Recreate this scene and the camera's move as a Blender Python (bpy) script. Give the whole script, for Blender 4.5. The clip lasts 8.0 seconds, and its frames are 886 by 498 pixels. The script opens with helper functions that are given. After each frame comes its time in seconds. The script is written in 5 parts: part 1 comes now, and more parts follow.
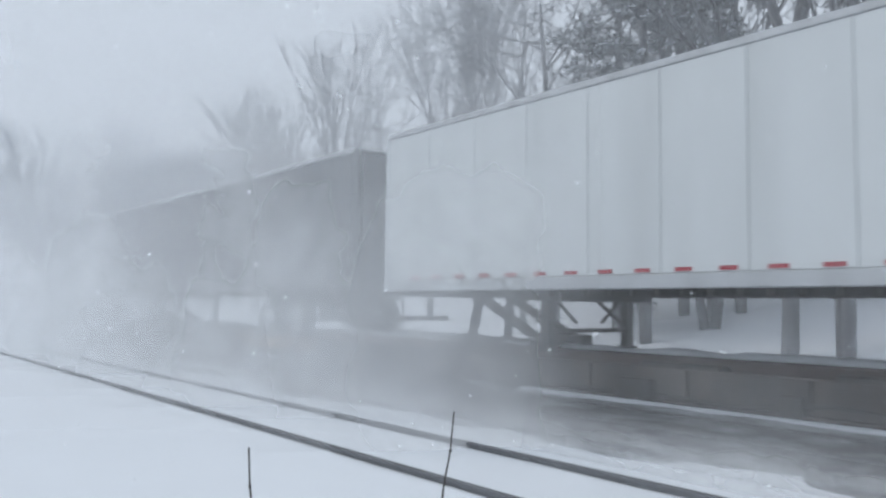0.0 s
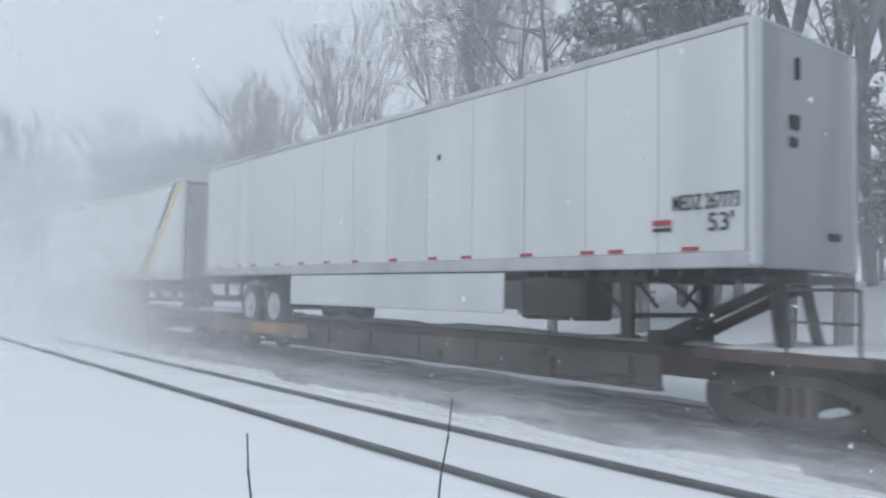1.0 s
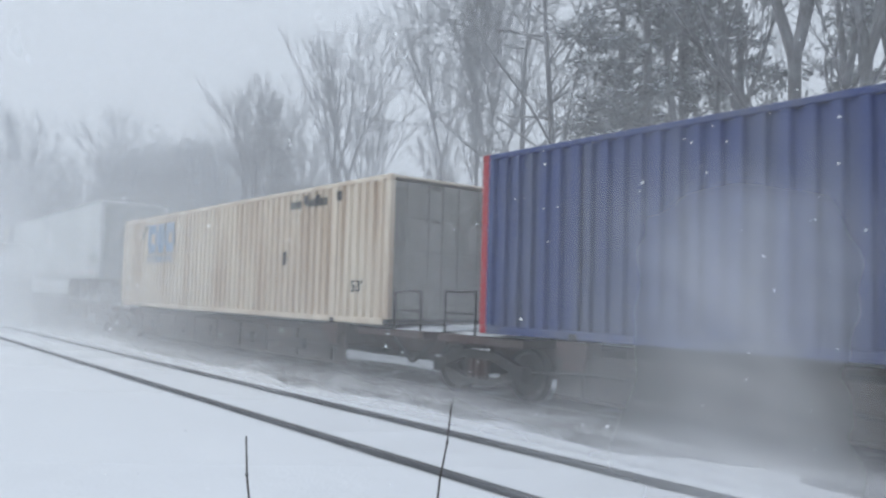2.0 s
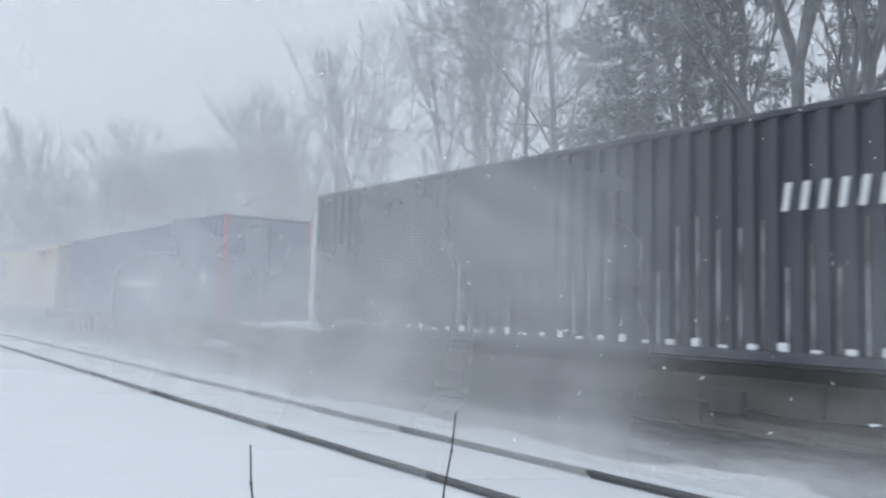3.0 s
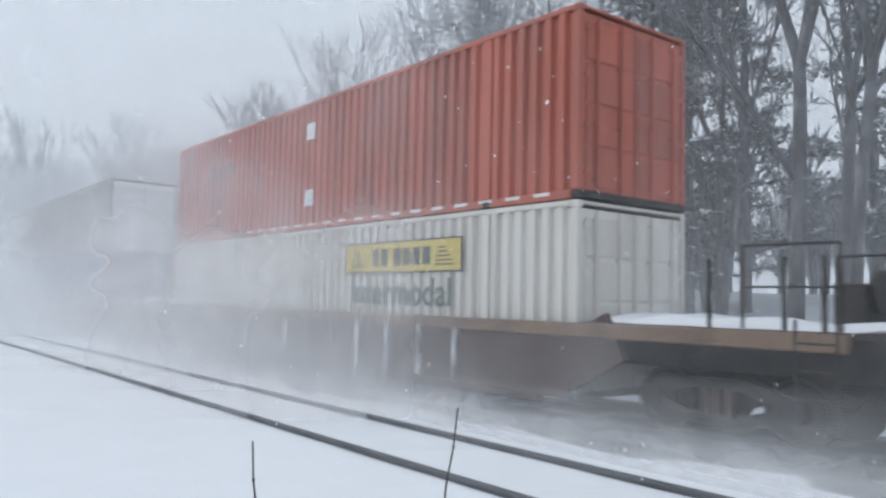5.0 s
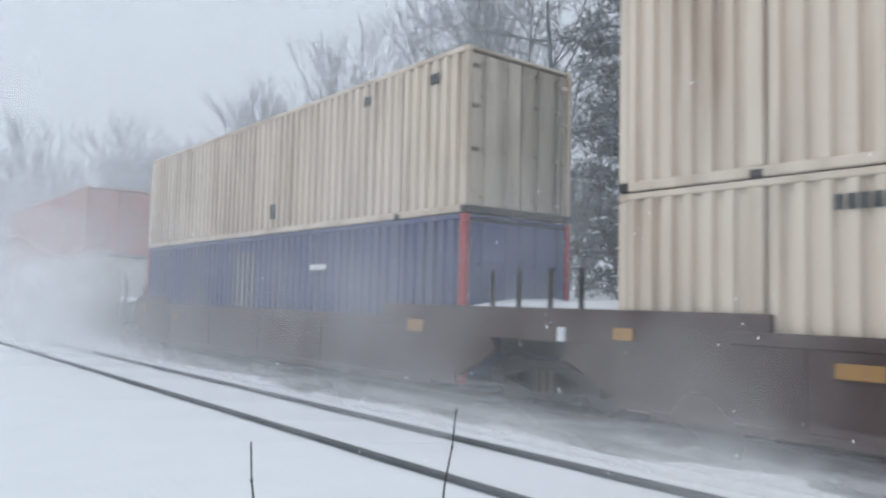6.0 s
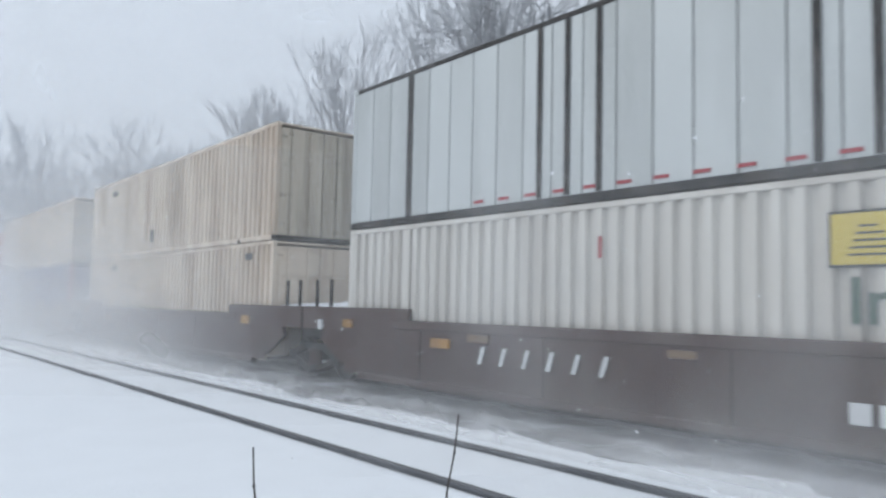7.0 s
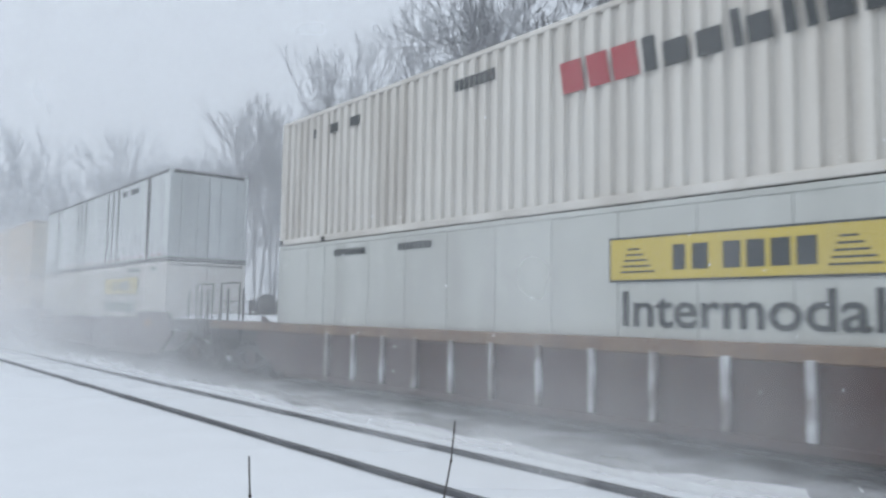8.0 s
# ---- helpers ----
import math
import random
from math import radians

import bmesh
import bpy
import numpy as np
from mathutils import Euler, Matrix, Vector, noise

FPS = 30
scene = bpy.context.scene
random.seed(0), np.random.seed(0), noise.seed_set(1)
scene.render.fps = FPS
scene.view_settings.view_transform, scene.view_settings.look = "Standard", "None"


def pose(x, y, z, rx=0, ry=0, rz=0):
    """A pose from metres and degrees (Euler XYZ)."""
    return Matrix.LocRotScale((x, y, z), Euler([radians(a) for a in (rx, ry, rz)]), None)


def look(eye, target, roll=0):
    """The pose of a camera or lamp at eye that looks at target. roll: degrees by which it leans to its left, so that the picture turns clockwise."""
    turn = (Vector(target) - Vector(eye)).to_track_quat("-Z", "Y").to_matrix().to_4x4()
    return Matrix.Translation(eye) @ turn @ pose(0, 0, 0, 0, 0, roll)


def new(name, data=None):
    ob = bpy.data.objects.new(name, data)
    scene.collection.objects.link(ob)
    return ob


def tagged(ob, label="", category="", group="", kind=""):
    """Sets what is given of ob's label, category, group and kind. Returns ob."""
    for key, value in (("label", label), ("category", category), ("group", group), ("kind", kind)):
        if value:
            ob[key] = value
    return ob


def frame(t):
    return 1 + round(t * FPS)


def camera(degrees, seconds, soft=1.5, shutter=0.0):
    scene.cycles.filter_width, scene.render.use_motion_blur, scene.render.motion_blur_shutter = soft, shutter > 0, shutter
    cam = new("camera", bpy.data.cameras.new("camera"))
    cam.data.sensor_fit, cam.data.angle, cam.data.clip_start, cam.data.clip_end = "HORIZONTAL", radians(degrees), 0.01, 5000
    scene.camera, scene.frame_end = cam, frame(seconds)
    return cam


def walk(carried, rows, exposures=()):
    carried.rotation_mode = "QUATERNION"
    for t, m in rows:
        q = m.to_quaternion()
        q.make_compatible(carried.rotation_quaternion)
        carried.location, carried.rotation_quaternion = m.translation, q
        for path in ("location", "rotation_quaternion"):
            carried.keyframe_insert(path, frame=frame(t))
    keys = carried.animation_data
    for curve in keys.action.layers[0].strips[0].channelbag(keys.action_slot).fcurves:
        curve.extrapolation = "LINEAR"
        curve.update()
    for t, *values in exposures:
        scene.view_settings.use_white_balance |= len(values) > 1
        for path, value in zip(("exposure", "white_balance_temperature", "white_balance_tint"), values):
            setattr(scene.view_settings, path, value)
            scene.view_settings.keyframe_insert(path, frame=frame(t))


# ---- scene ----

EYE = (0.0, 0.0, 1.62)
# seconds, heading (degrees from the track towards the train), tilt up, lean
AIM = (
    (0, 38.749, 4.078, 0.667),
    (0.5, 38.795, 3.793, 0.787),
    (1, 38.841, 3.181, 0.994),
    (1.5, 38.982, 3.316, 1.485),
    (3, 38.467, 4.073, 1.386),
    (3.5, 38.446, 4.206, 1.317),
    (4, 38.404, 3.855, 1.263),
    (4.5, 38.337, 3.774, 1.255),
    (6, 38.455, 3.842, 1.366),
    (6.5, 38.290, 4.012, 1.268),
    (7, 38.296, 4.208, 1.270),
    (7.5, 38.362, 4.459, 0.917),
    (8, 38.620, 4.750, 0.929),
)


def aim(yaw, tilt, lean):
    y, p = radians(yaw), radians(tilt)
    target = (math.sin(y) * math.cos(p) * 10, math.cos(y) * math.cos(p) * 10, EYE[2] + math.sin(p) * 10)
    return look(EYE, target, lean)


cam = camera(58.8, 8.0, soft=2.5, shutter=0.07)
walk(cam, [(t, aim(a, b, c)) for t, a, b, c in AIM], exposures=((0.0, -0.05), (1.0, 0.0), (3.0, 0.05), (6.5, 0.07), (8.0, 0.03)))

# ---- light: a snow-filled overcast sky ----
world = bpy.data.worlds.new("overcast")
scene.world = world
world.use_nodes = True
wn, wl = world.node_tree.nodes, world.node_tree.links
wn.clear()
sky = wn.new("ShaderNodeTexSky")
sky.sky_type, sky.sun_disc = "NISHITA", False
sky.sun_elevation, sky.sun_rotation = radians(42), radians(-37)
sky.air_density, sky.dust_density = 2.0, 6.0
clear_sky, cloud = wn.new("ShaderNodeBackground"), wn.new("ShaderNodeBackground")
clear_sky.inputs["Strength"].default_value = 0.05
cloud.inputs["Color"].default_value = (0.600, 0.672, 0.765, 1)
cloud.inputs["Strength"].default_value = 1.12
cover, wout = wn.new("ShaderNodeMixShader"), wn.new("ShaderNodeOutputWorld")
cover.inputs[0].default_value = 0.96
wl.new(sky.outputs[0], clear_sky.inputs["Color"])
wl.new(clear_sky.outputs[0], cover.inputs[1])
wl.new(cloud.outputs[0], cover.inputs[2])
wl.new(cover.outputs[0], wout.inputs["Surface"])
sun = new("sun", bpy.data.lights.new("sun", "SUN"))
sun.data.energy, sun.data.angle, sun.data.color = 0.85, radians(25), (1.0, 0.97, 0.93)
sun.matrix_world = look((-12, 16, 18), (0, 0, 0))


# ---- materials ----
def nodes_of(name):
    m = bpy.data.materials.new(name)
    m.use_nodes = True
    return m, m.node_tree.nodes, m.node_tree.links, m.node_tree.nodes["Principled BSDF"]


def surface(name, rgb, rough=0.6, metal=0.0, grime=(0.1, 0.09, 0.08), dirt=0.25, scale=1.5, streak=0.12, bump=0.15, fine=40.0):
    """Paint, metal or bark: blotches and downward streaks of grime over the colour, and a fine grain in relief."""
    m, n, l, b = nodes_of(name)
    co, mp = n.new("ShaderNodeTexCoord"), n.new("ShaderNodeMapping")
    info, shift = n.new("ShaderNodeObjectInfo"), n.new("ShaderNodeVectorMath")
    shift.operation = "MULTIPLY_ADD"
    shift.inputs[1].default_value = (7.0, 13.0, 5.0)
    l.new(info.outputs["Random"], shift.inputs[0])
    l.new(co.outputs["Object"], shift.inputs[2])
    l.new(shift.outputs[0], mp.inputs["Vector"])
    mp.inputs["Scale"].default_value = (1, 1, streak)
    big, small = n.new("ShaderNodeTexNoise"), n.new("ShaderNodeTexNoise")
    big.inputs["Scale"].default_value, big.inputs["Detail"].default_value = scale, 5
    small.inputs["Scale"].default_value, small.inputs["Detail"].default_value = fine, 3
    l.new(mp.outputs[0], big.inputs["Vector"])
    l.new(shift.outputs[0], small.inputs["Vector"])
    ramp = n.new("ShaderNodeMapRange")
    ramp.inputs["From Min"].default_value, ramp.inputs["From Max"].default_value = 0.42, 0.75
    ramp.inputs["To Max"].default_value = dirt * 2
    l.new(big.outputs["Fac"], ramp.inputs["Value"])
    mix = n.new("ShaderNodeMix")
    mix.data_type = "RGBA"
    mix.inputs["A"].default_value, mix.inputs["B"].default_value = (*rgb, 1), (*grime, 1)
    l.new(ramp.outputs[0], mix.inputs["Factor"])
    tone = n.new("ShaderNodeMix")
    tone.data_type, tone.blend_type = "RGBA", "MULTIPLY"
    tone.inputs["Factor"].default_value = 0.22
    l.new(mix.outputs["Result"], tone.inputs["A"])
    l.new(small.outputs["Fac"], tone.inputs["B"])
    l.new(tone.outputs["Result"], b.inputs["Base Color"])
    b.inputs["Roughness"].default_value, b.inputs["Metallic"].default_value = rough, metal
    if bump:
        bm = n.new("ShaderNodeBump")
        bm.inputs["Strength"].default_value, bm.inputs["Distance"].default_value = bump, 0.01
        l.new(small.outputs["Fac"], bm.inputs["Height"])
        l.new(bm.outputs[0], b.inputs["Normal"])
    return m


def snow_material(name, rgb=(0.81, 0.84, 0.88), relief=0.5, scale=1.2):
    m, n, l, b = nodes_of(name)
    co = n.new("ShaderNodeTexCoord")
    big, small = n.new("ShaderNodeTexNoise"), n.new("ShaderNodeTexNoise")
    big.inputs["Scale"].default_value, big.inputs["Detail"].default_value = scale, 6
    small.inputs["Scale"].default_value, small.inputs["Detail"].default_value = 30, 3
    for t in (big, small):
        l.new(co.outputs["Object"], t.inputs["Vector"])
    mix = n.new("ShaderNodeMix")
    mix.data_type = "RGBA"
    mix.inputs["A"].default_value, mix.inputs["B"].default_value = tuple(c * 0.93 for c in rgb) + (1,), (*rgb, 1)
    l.new(big.outputs["Fac"], mix.inputs["Factor"])
    l.new(mix.outputs["Result"], b.inputs["Base Color"])
    add = n.new("ShaderNodeMath")
    add.operation = "MULTIPLY_ADD"
    add.inputs[1].default_value = 0.15
    l.new(small.outputs["Fac"], add.inputs[0])
    l.new(big.outputs["Fac"], add.inputs[2])
    bm = n.new("ShaderNodeBump")
    bm.inputs["Strength"].default_value, bm.inputs["Distance"].default_value = relief, 0.06
    l.new(add.outputs[0], bm.inputs["Height"])
    l.new(bm.outputs[0], b.inputs["Normal"])
    b.inputs["Roughness"].default_value = 0.9
    b.inputs["Specular IOR Level"].default_value = 0.15
    return m


SNOW = snow_material("snow")
FLAKE, fn, fl, fb = nodes_of("flake")
fb.inputs["Base Color"].default_value = (0.93, 0.95, 0.97, 1)
fb.inputs["Roughness"].default_value = 1.0
fb.inputs["Specular IOR Level"].default_value = 0.0
fb.inputs["Transmission Weight"].default_value = 0.0
tr, mixf = fn.new("ShaderNodeBsdfTranslucent"), fn.new("ShaderNodeMixShader")
tr.inputs["Color"].default_value = (0.93, 0.95, 0.97, 1)
mixf.inputs[0].default_value = 0.5
fl.new(fb.outputs[0], mixf.inputs[1])
fl.new(tr.outputs[0], mixf.inputs[2])
fl.new(mixf.outputs[0], fn["Material Output"].inputs["Surface"])

STEEL_RAIL = surface("rail_steel", (0.12, 0.125, 0.135), 0.6, 0.1, (0.26, 0.27, 0.29), 0.2, 1.0, 1.0)
# dark tone stands in for the shade under the train and beside it
BALLAST = surface("shade_toned_ballast", (0.12, 0.122, 0.13), 0.95, 0, (0.55, 0.58, 0.62), 0.42, 1.6, 1.0, 1.0, 22)
WHITE = surface("white_paint", (0.68, 0.71, 0.72), 0.45, 0, (0.44, 0.46, 0.46), 0.28, 0.9)
PALE = surface("pale_grey_paint", (0.565, 0.585, 0.555), 0.5, 0, (0.36, 0.36, 0.33), 0.34, 0.9)
WHITE_RIB = surface("white_ribbed_paint", (0.72, 0.695, 0.645), 0.5, 0, (0.46, 0.42, 0.37), 0.34, 1.2)
GREY_WHITE = surface("galvanised_panel", (0.62, 0.65, 0.645), 0.4, 0.1, (0.38, 0.40, 0.39), 0.4, 0.8)
CREAM = surface("cream_paint", (0.77, 0.66, 0.535), 0.55, 0, (0.40, 0.30, 0.215), 0.44, 1.5)
SOOT = surface("sooty_rib", (0.34, 0.28, 0.22), 0.7, 0, (0.62, 0.53, 0.43), 0.4, 2.0, 0.1)
CREAM_END = surface("sooty_cream_paint", (0.60, 0.53, 0.43), 0.6, 0, (0.09, 0.075, 0.06), 0.55, 1.3, 0.08)
CREAM_RUST = surface("weathered_cream_paint", (0.79, 0.695, 0.56), 0.6, 0, (0.48, 0.34, 0.23), 0.46, 1.8)
NAVY = surface("navy_paint", (0.045, 0.051, 0.075), 0.5, 0, (0.12, 0.12, 0.13), 0.3)
BLUE = surface("blue_paint", (0.03, 0.055, 0.19), 0.5, 0, (0.12, 0.13, 0.16), 0.35)
GREY = surface("grey_paint", (0.30, 0.29, 0.27), 0.6, 0, (0.10, 0.085, 0.07), 0.45, 1.6)
RED = surface("red_oxide_paint", (0.50, 0.125, 0.08), 0.55, 0, (0.22, 0.09, 0.07), 0.4, 1.2)
SIGNAL_RED = surface("signal_red_paint", (0.42, 0.02, 0.035), 0.5, 0, (0.15, 0.05, 0.05), 0.2)
DARK_TRAILER = surface("dark_grey_paint", (0.075, 0.08, 0.09), 0.5, 0, (0.16, 0.16, 0.17), 0.3)
BLACK = surface("black_steel", (0.020, 0.020, 0.021), 0.7, 0.1, (0.075, 0.062, 0.055), 0.4, 3.0, 1.0)
RUBBER = surface("rubber", (0.02, 0.02, 0.021), 0.8, 0, (0.09, 0.09, 0.09), 0.4, 4.0, 1.0)
RIM = surface("rim_metal", (0.52, 0.53, 0.55), 0.6, 0.1, (0.35, 0.35, 0.35), 0.3, 4.0, 1.0)
MAROON = surface("maroon_car_paint", (0.064, 0.033, 0.031), 0.75, 0, (0.13, 0.105, 0.095), 0.45, 1.1, 0.35)
RIB_SNOW = surface("snow_caked_rib", (0.20, 0.165, 0.16), 0.8, 0, (0.74, 0.77, 0.80), 0.62, 3.5, 0.5)
DARK_SILL = surface("sooty_sill_steel", (0.045, 0.038, 0.037), 0.75, 0.1, (0.13, 0.11, 0.10), 0.4, 1.6, 0.5)
TAN = surface("rusty_tan_paint", (0.21, 0.135, 0.085), 0.7, 0, (0.12, 0.07, 0.05), 0.5, 2.0, 0.6)
ORANGE = surface("orange_yellow_paint", (0.44, 0.23, 0.06), 0.6, 0, (0.2, 0.12, 0.07), 0.4, 2.5, 0.6)
YELLOW = surface("yellow_sign", (0.64, 0.50, 0.10), 0.5, 0, (0.45, 0.36, 0.12), 0.2)
STRIPE_BLUE = surface("dark_blue_stripe", (0.045, 0.055, 0.11), 0.5, 0, (0.1, 0.1, 0.14), 0.15)
STRIPE_YELLOW = surface("yellow_stripe", (0.75, 0.55, 0.08), 0.5, 0, (0.6, 0.5, 0.2), 0.15)
INK = surface("dark_lettering", (0.04, 0.05, 0.055), 0.6, 0, (0.12, 0.12, 0.12), 0.2)
INK_GREEN = surface("green_lettering", (0.045, 0.10, 0.075), 0.6, 0, (0.15, 0.18, 0.17), 0.2)
INK_BLUE = surface("blue_lettering", (0.07, 0.20, 0.38), 0.5, 0, (0.40, 0.44, 0.46), 0.45, 3.0)
INK_WHITE = surface("white_lettering", (0.75, 0.77, 0.78), 0.6, 0, (0.5, 0.5, 0.5), 0.2)
INK_FADED = surface("faded_lettering", (0.42, 0.44, 0.48), 0.6, 0, (0.15, 0.17, 0.26), 0.5, 3.0)
INK_RUST = surface("faded_dark_lettering", (0.15, 0.05, 0.04), 0.6, 0, (0.40, 0.11, 0.08), 0.5, 3.0)
INK_RED = surface("red_lettering", (0.38, 0.045, 0.06), 0.6, 0, (0.4, 0.1, 0.1), 0.2)
ALU = surface("dull_aluminium", (0.52, 0.54, 0.56), 0.5, 0.4, (0.3, 0.3, 0.3), 0.3, 2.0)
DOOR_GREY = surface("grey_door", (0.40, 0.42, 0.44), 0.5, 0, (0.2, 0.2, 0.2), 0.35)
# pale blotches are frost and also put some distance haze into the bark
BARK = surface("frost_and_haze_bark", (0.115, 0.115, 0.127), 0.95, 0, (0.30, 0.31, 0.34), 0.35, 3.0, 0.5, 0.4, 12)
# pale bluish tone paints the distance haze into the bark of the far woods
BARK_HAZED = surface("haze_toned_twigs", (0.27, 0.30, 0.345), 0.95, 0, (0.50, 0.53, 0.57), 0.4, 0.4, 1.0, 0.0)
BARK_DARK = surface("dark_bark", (0.105, 0.104, 0.11), 0.95, 0, (0.32, 0.33, 0.36), 0.4, 3.0, 0.4, 0.4, 12)
NEEDLE = surface("pine_needles", (0.095, 0.107, 0.112), 0.8, 0, (0.34, 0.36, 0.39), 0.45, 1.5, 1.0, 0.0)
STALK = surface("dry_stalk", (0.035, 0.03, 0.028), 0.9, 0, (0.10, 0.085, 0.07), 0.3, 30, 1.0)


# ---- mesh helpers ----
def part(name, bm, material, parent=None, label=""):
    me = bpy.data.meshes.new(name)
    bm.to_mesh(me)
    bm.free()
    me.materials.append(material)
    ob = new(name, me)
    ob.parent = parent
    if label:
        tagged(ob, label)
    return ob


def share(ob, parent, m=None):
    """A further part on the same mesh."""
    twin = ob.copy()
    scene.collection.objects.link(twin)
    twin.parent = parent
    twin.matrix_basis = m if m is not None else Matrix()
    return twin


def box(bm, x0, x1, y0, y1, z0, z1):
    vs = [bm.verts.new((x, y, z)) for z in (z0, z1) for x, y in ((x0, y0), (x1, y0), (x1, y1), (x0, y1))]
    for f in ((3, 2, 1, 0), (4, 5, 6, 7), (0, 1, 5, 4), (1, 2, 6, 5), (2, 3, 7, 6), (3, 0, 4, 7)):
        bm.faces.new([vs[i] for i in f])
    return bm


def boxes(*lots):
    bm = bmesh.new()
    for b in lots:
        box(bm, *b)
    return bm


def soft_box(x0, x1, y0, y1, z0, z1, r=0.015):
    bm = boxes((x0, x1, y0, y1, z0, z1))
    bmesh.ops.bevel(bm, geom=bm.edges[:], offset=r, segments=1, affect="EDGES")
    return bm


def beam(bm, a, b, w, h=None, up=(0, 0, 1)):
    """A bar from a to b, w wide and h deep."""
    a, b, h = Vector(a), Vector(b), h or w
    d = (b - a).normalized()
    side = d.cross(Vector(up))
    side = side.normalized() if side.length > 1e-4 else Vector((1, 0, 0))
    top = side.cross(d)
    ring = [[bm.verts.new(p + side * sx * w / 2 + top * sz * h / 2) for sx, sz in ((-1, -1), (1, -1), (1, 1), (-1, 1))] for p in (a, b)]
    for i in range(4):
        j = (i + 1) % 4
        bm.faces.new((ring[0][i], ring[0][j], ring[1][j], ring[1][i]))
    bm.faces.new(ring[0][::-1])
    bm.faces.new(ring[1])
    return bm


def tube(bm, a, b, r0, r1=None, n=12, cap=True):
    a, b = Vector(a), Vector(b)
    r1 = r0 if r1 is None else r1
    d = (b - a).normalized()
    s = d.orthogonal().normalized()
    t = d.cross(s)
    ring = [[bm.verts.new(p + (s * math.cos(k) + t * math.sin(k)) * r) for k in (2 * math.pi * i / n for i in range(n))] for p, r in ((a, r0), (b, r1))]
    for i in range(n):
        j = (i + 1) % n
        bm.faces.new((ring[0][i], ring[0][j], ring[1][j], ring[1][i]))
    if cap:
        bm.faces.new(ring[0][::-1])
        bm.faces.new(ring[1])
    return bm


def lathe(bm, a, axis, rings, n=20):
    """Rings of (distance along the axis, radius) turned about the axis from a."""
    a, d = Vector(a), Vector(axis).normalized()
    s = d.orthogonal().normalized()
    t = d.cross(s)
    loops = [[bm.verts.new(a + d * at + (s * math.cos(2 * math.pi * i / n) + t * math.sin(2 * math.pi * i / n)) * max(r, 1e-4)) for i in range(n)] for at, r in rings]
    for p, q in zip(loops, loops[1:]):
        for i in range(n):
            j = (i + 1) % n
            bm.faces.new((p[i], p[j], q[j], q[i]))
    bm.faces.new(loops[0][::-1])
    bm.faces.new(loops[-1])
    return bm


def thing(name, label, category, group="", kind=""):
    return tagged(new(name), label, category, group, kind)


def lettering(name, text, material, parent, x, y, z, height, width=None, label=""):
    """Letters on the side that faces the near track: x of the face, y where they begin, z of the base line."""
    cu = bpy.data.curves.new(name, "FONT")
    cu.body, cu.size, cu.extrude, cu.offset = text, 1.0, 0.004, 0.012
    tmp = new(name, cu)
    bpy.context.view_layer.update()
    me = bpy.data.meshes.new_from_object(tmp.evaluated_get(bpy.context.evaluated_depsgraph_get()))
    bpy.data.objects.remove(tmp)
    lo = [min(v.co[i] for v in me.vertices) for i in (0, 1)]
    hi = [max(v.co[i] for v in me.vertices) for i in (0, 1)]
    sy = height / (hi[1] - lo[1])
    sx = width / (hi[0] - lo[0]) if width else sy
    for v in me.vertices:
        v.co = (x - 0.004 - v.co.z, y - (v.co.x - lo[0]) * sx, z + (v.co.y - lo[1]) * sy)
    me.materials.clear()
    me.materials.append(material)
    ob = new(name, me)
    ob.parent = parent
    return tagged(ob, label) if label else ob


def bars(name, material, parent, x, z0, z1, spans, label="", slant=0.0):
    """Plain bars on the near side, one for each (y0, y1) going back along the train."""
    bm = bmesh.new()
    for y0, y1 in spans:
        v = [bm.verts.new((xx, yy - (slant if zz == z0 else 0) * -1, zz)) for xx in (x - 0.008, x + 0.002) for yy, zz in ((y0, z0), (y1, z0), (y1, z1), (y0, z1))]
        for f in ((0, 1, 2, 3), (7, 6, 5, 4), (0, 4, 5, 1), (1, 5, 6, 2), (2, 6, 7, 3), (3, 7, 4, 0)):
            bm.faces.new([v[i] for i in f])
    bmesh.ops.recalc_face_normals(bm, faces=bm.faces[:])
    return part(name, bm, material, parent, label)


# ---- ground, tracks ----
NEAR_RAIL, GAUGE, TRAIN_X = 4.771, 1.435, 9.743


def bank(x):
    k = min(max((x - 15.0) / 12.0, 0), 1)
    return 2.3 * k * k * (3 - 2 * k)


def ground_height(x, y):
    z = -0.07 + bank(x)
    d = min(abs(x - NEAR_RAIL), abs(x - NEAR_RAIL - GAUGE), abs(x - TRAIN_X + GAUGE / 2), abs(x - TRAIN_X - GAUGE / 2))
    calm = min(1.0, d / 1.5)
    z += 0.05 * calm * noise.noise((x * 0.35, y * 0.22, 1.7)) + 0.015 * noise.noise((x * 1.6, y * 0.7, 4.2))
    if x > 14:
        z += 0.35 * noise.noise((x * 0.12, y * 0.12, 9.0)) * min(1, (x - 14) / 8)
    return z


def ground():
    xs = [-1500, -600, -250, -100, -50, -25, -14, -8] + [-5 + 0.33 * i for i in range(64)] + [17 + i for i in range(0, 34)] + [56, 64, 75, 90, 120, 180, 300, 600, 1500]
    ys = [-1500, -700, -350, -180, -100, -60, -35, -20, -12, -7] + [-4 + 0.5 * i for i in range(80)] + [37 + 2 * i for i in range(45)] + [135, 150, 175, 210, 270, 380, 600, 1500]
    verts = [(x, y, ground_height(x, y)) for y in ys for x in xs]
    w = len(xs)
    faces = [(j * w + i, j * w + i + 1, (j + 1) * w + i + 1, (j + 1) * w + i) for j in range(len(ys) - 1) for i in range(w - 1)]
    me = bpy.data.meshes.new("ground")
    me.from_pydata(verts, [], faces)
    me.polygons.foreach_set("use_smooth", [True] * len(faces))
    me.materials.append(SNOW)
    tagged(new("ground", me), "deep wind-packed snow covering the railway land", "ground", kind="structure")


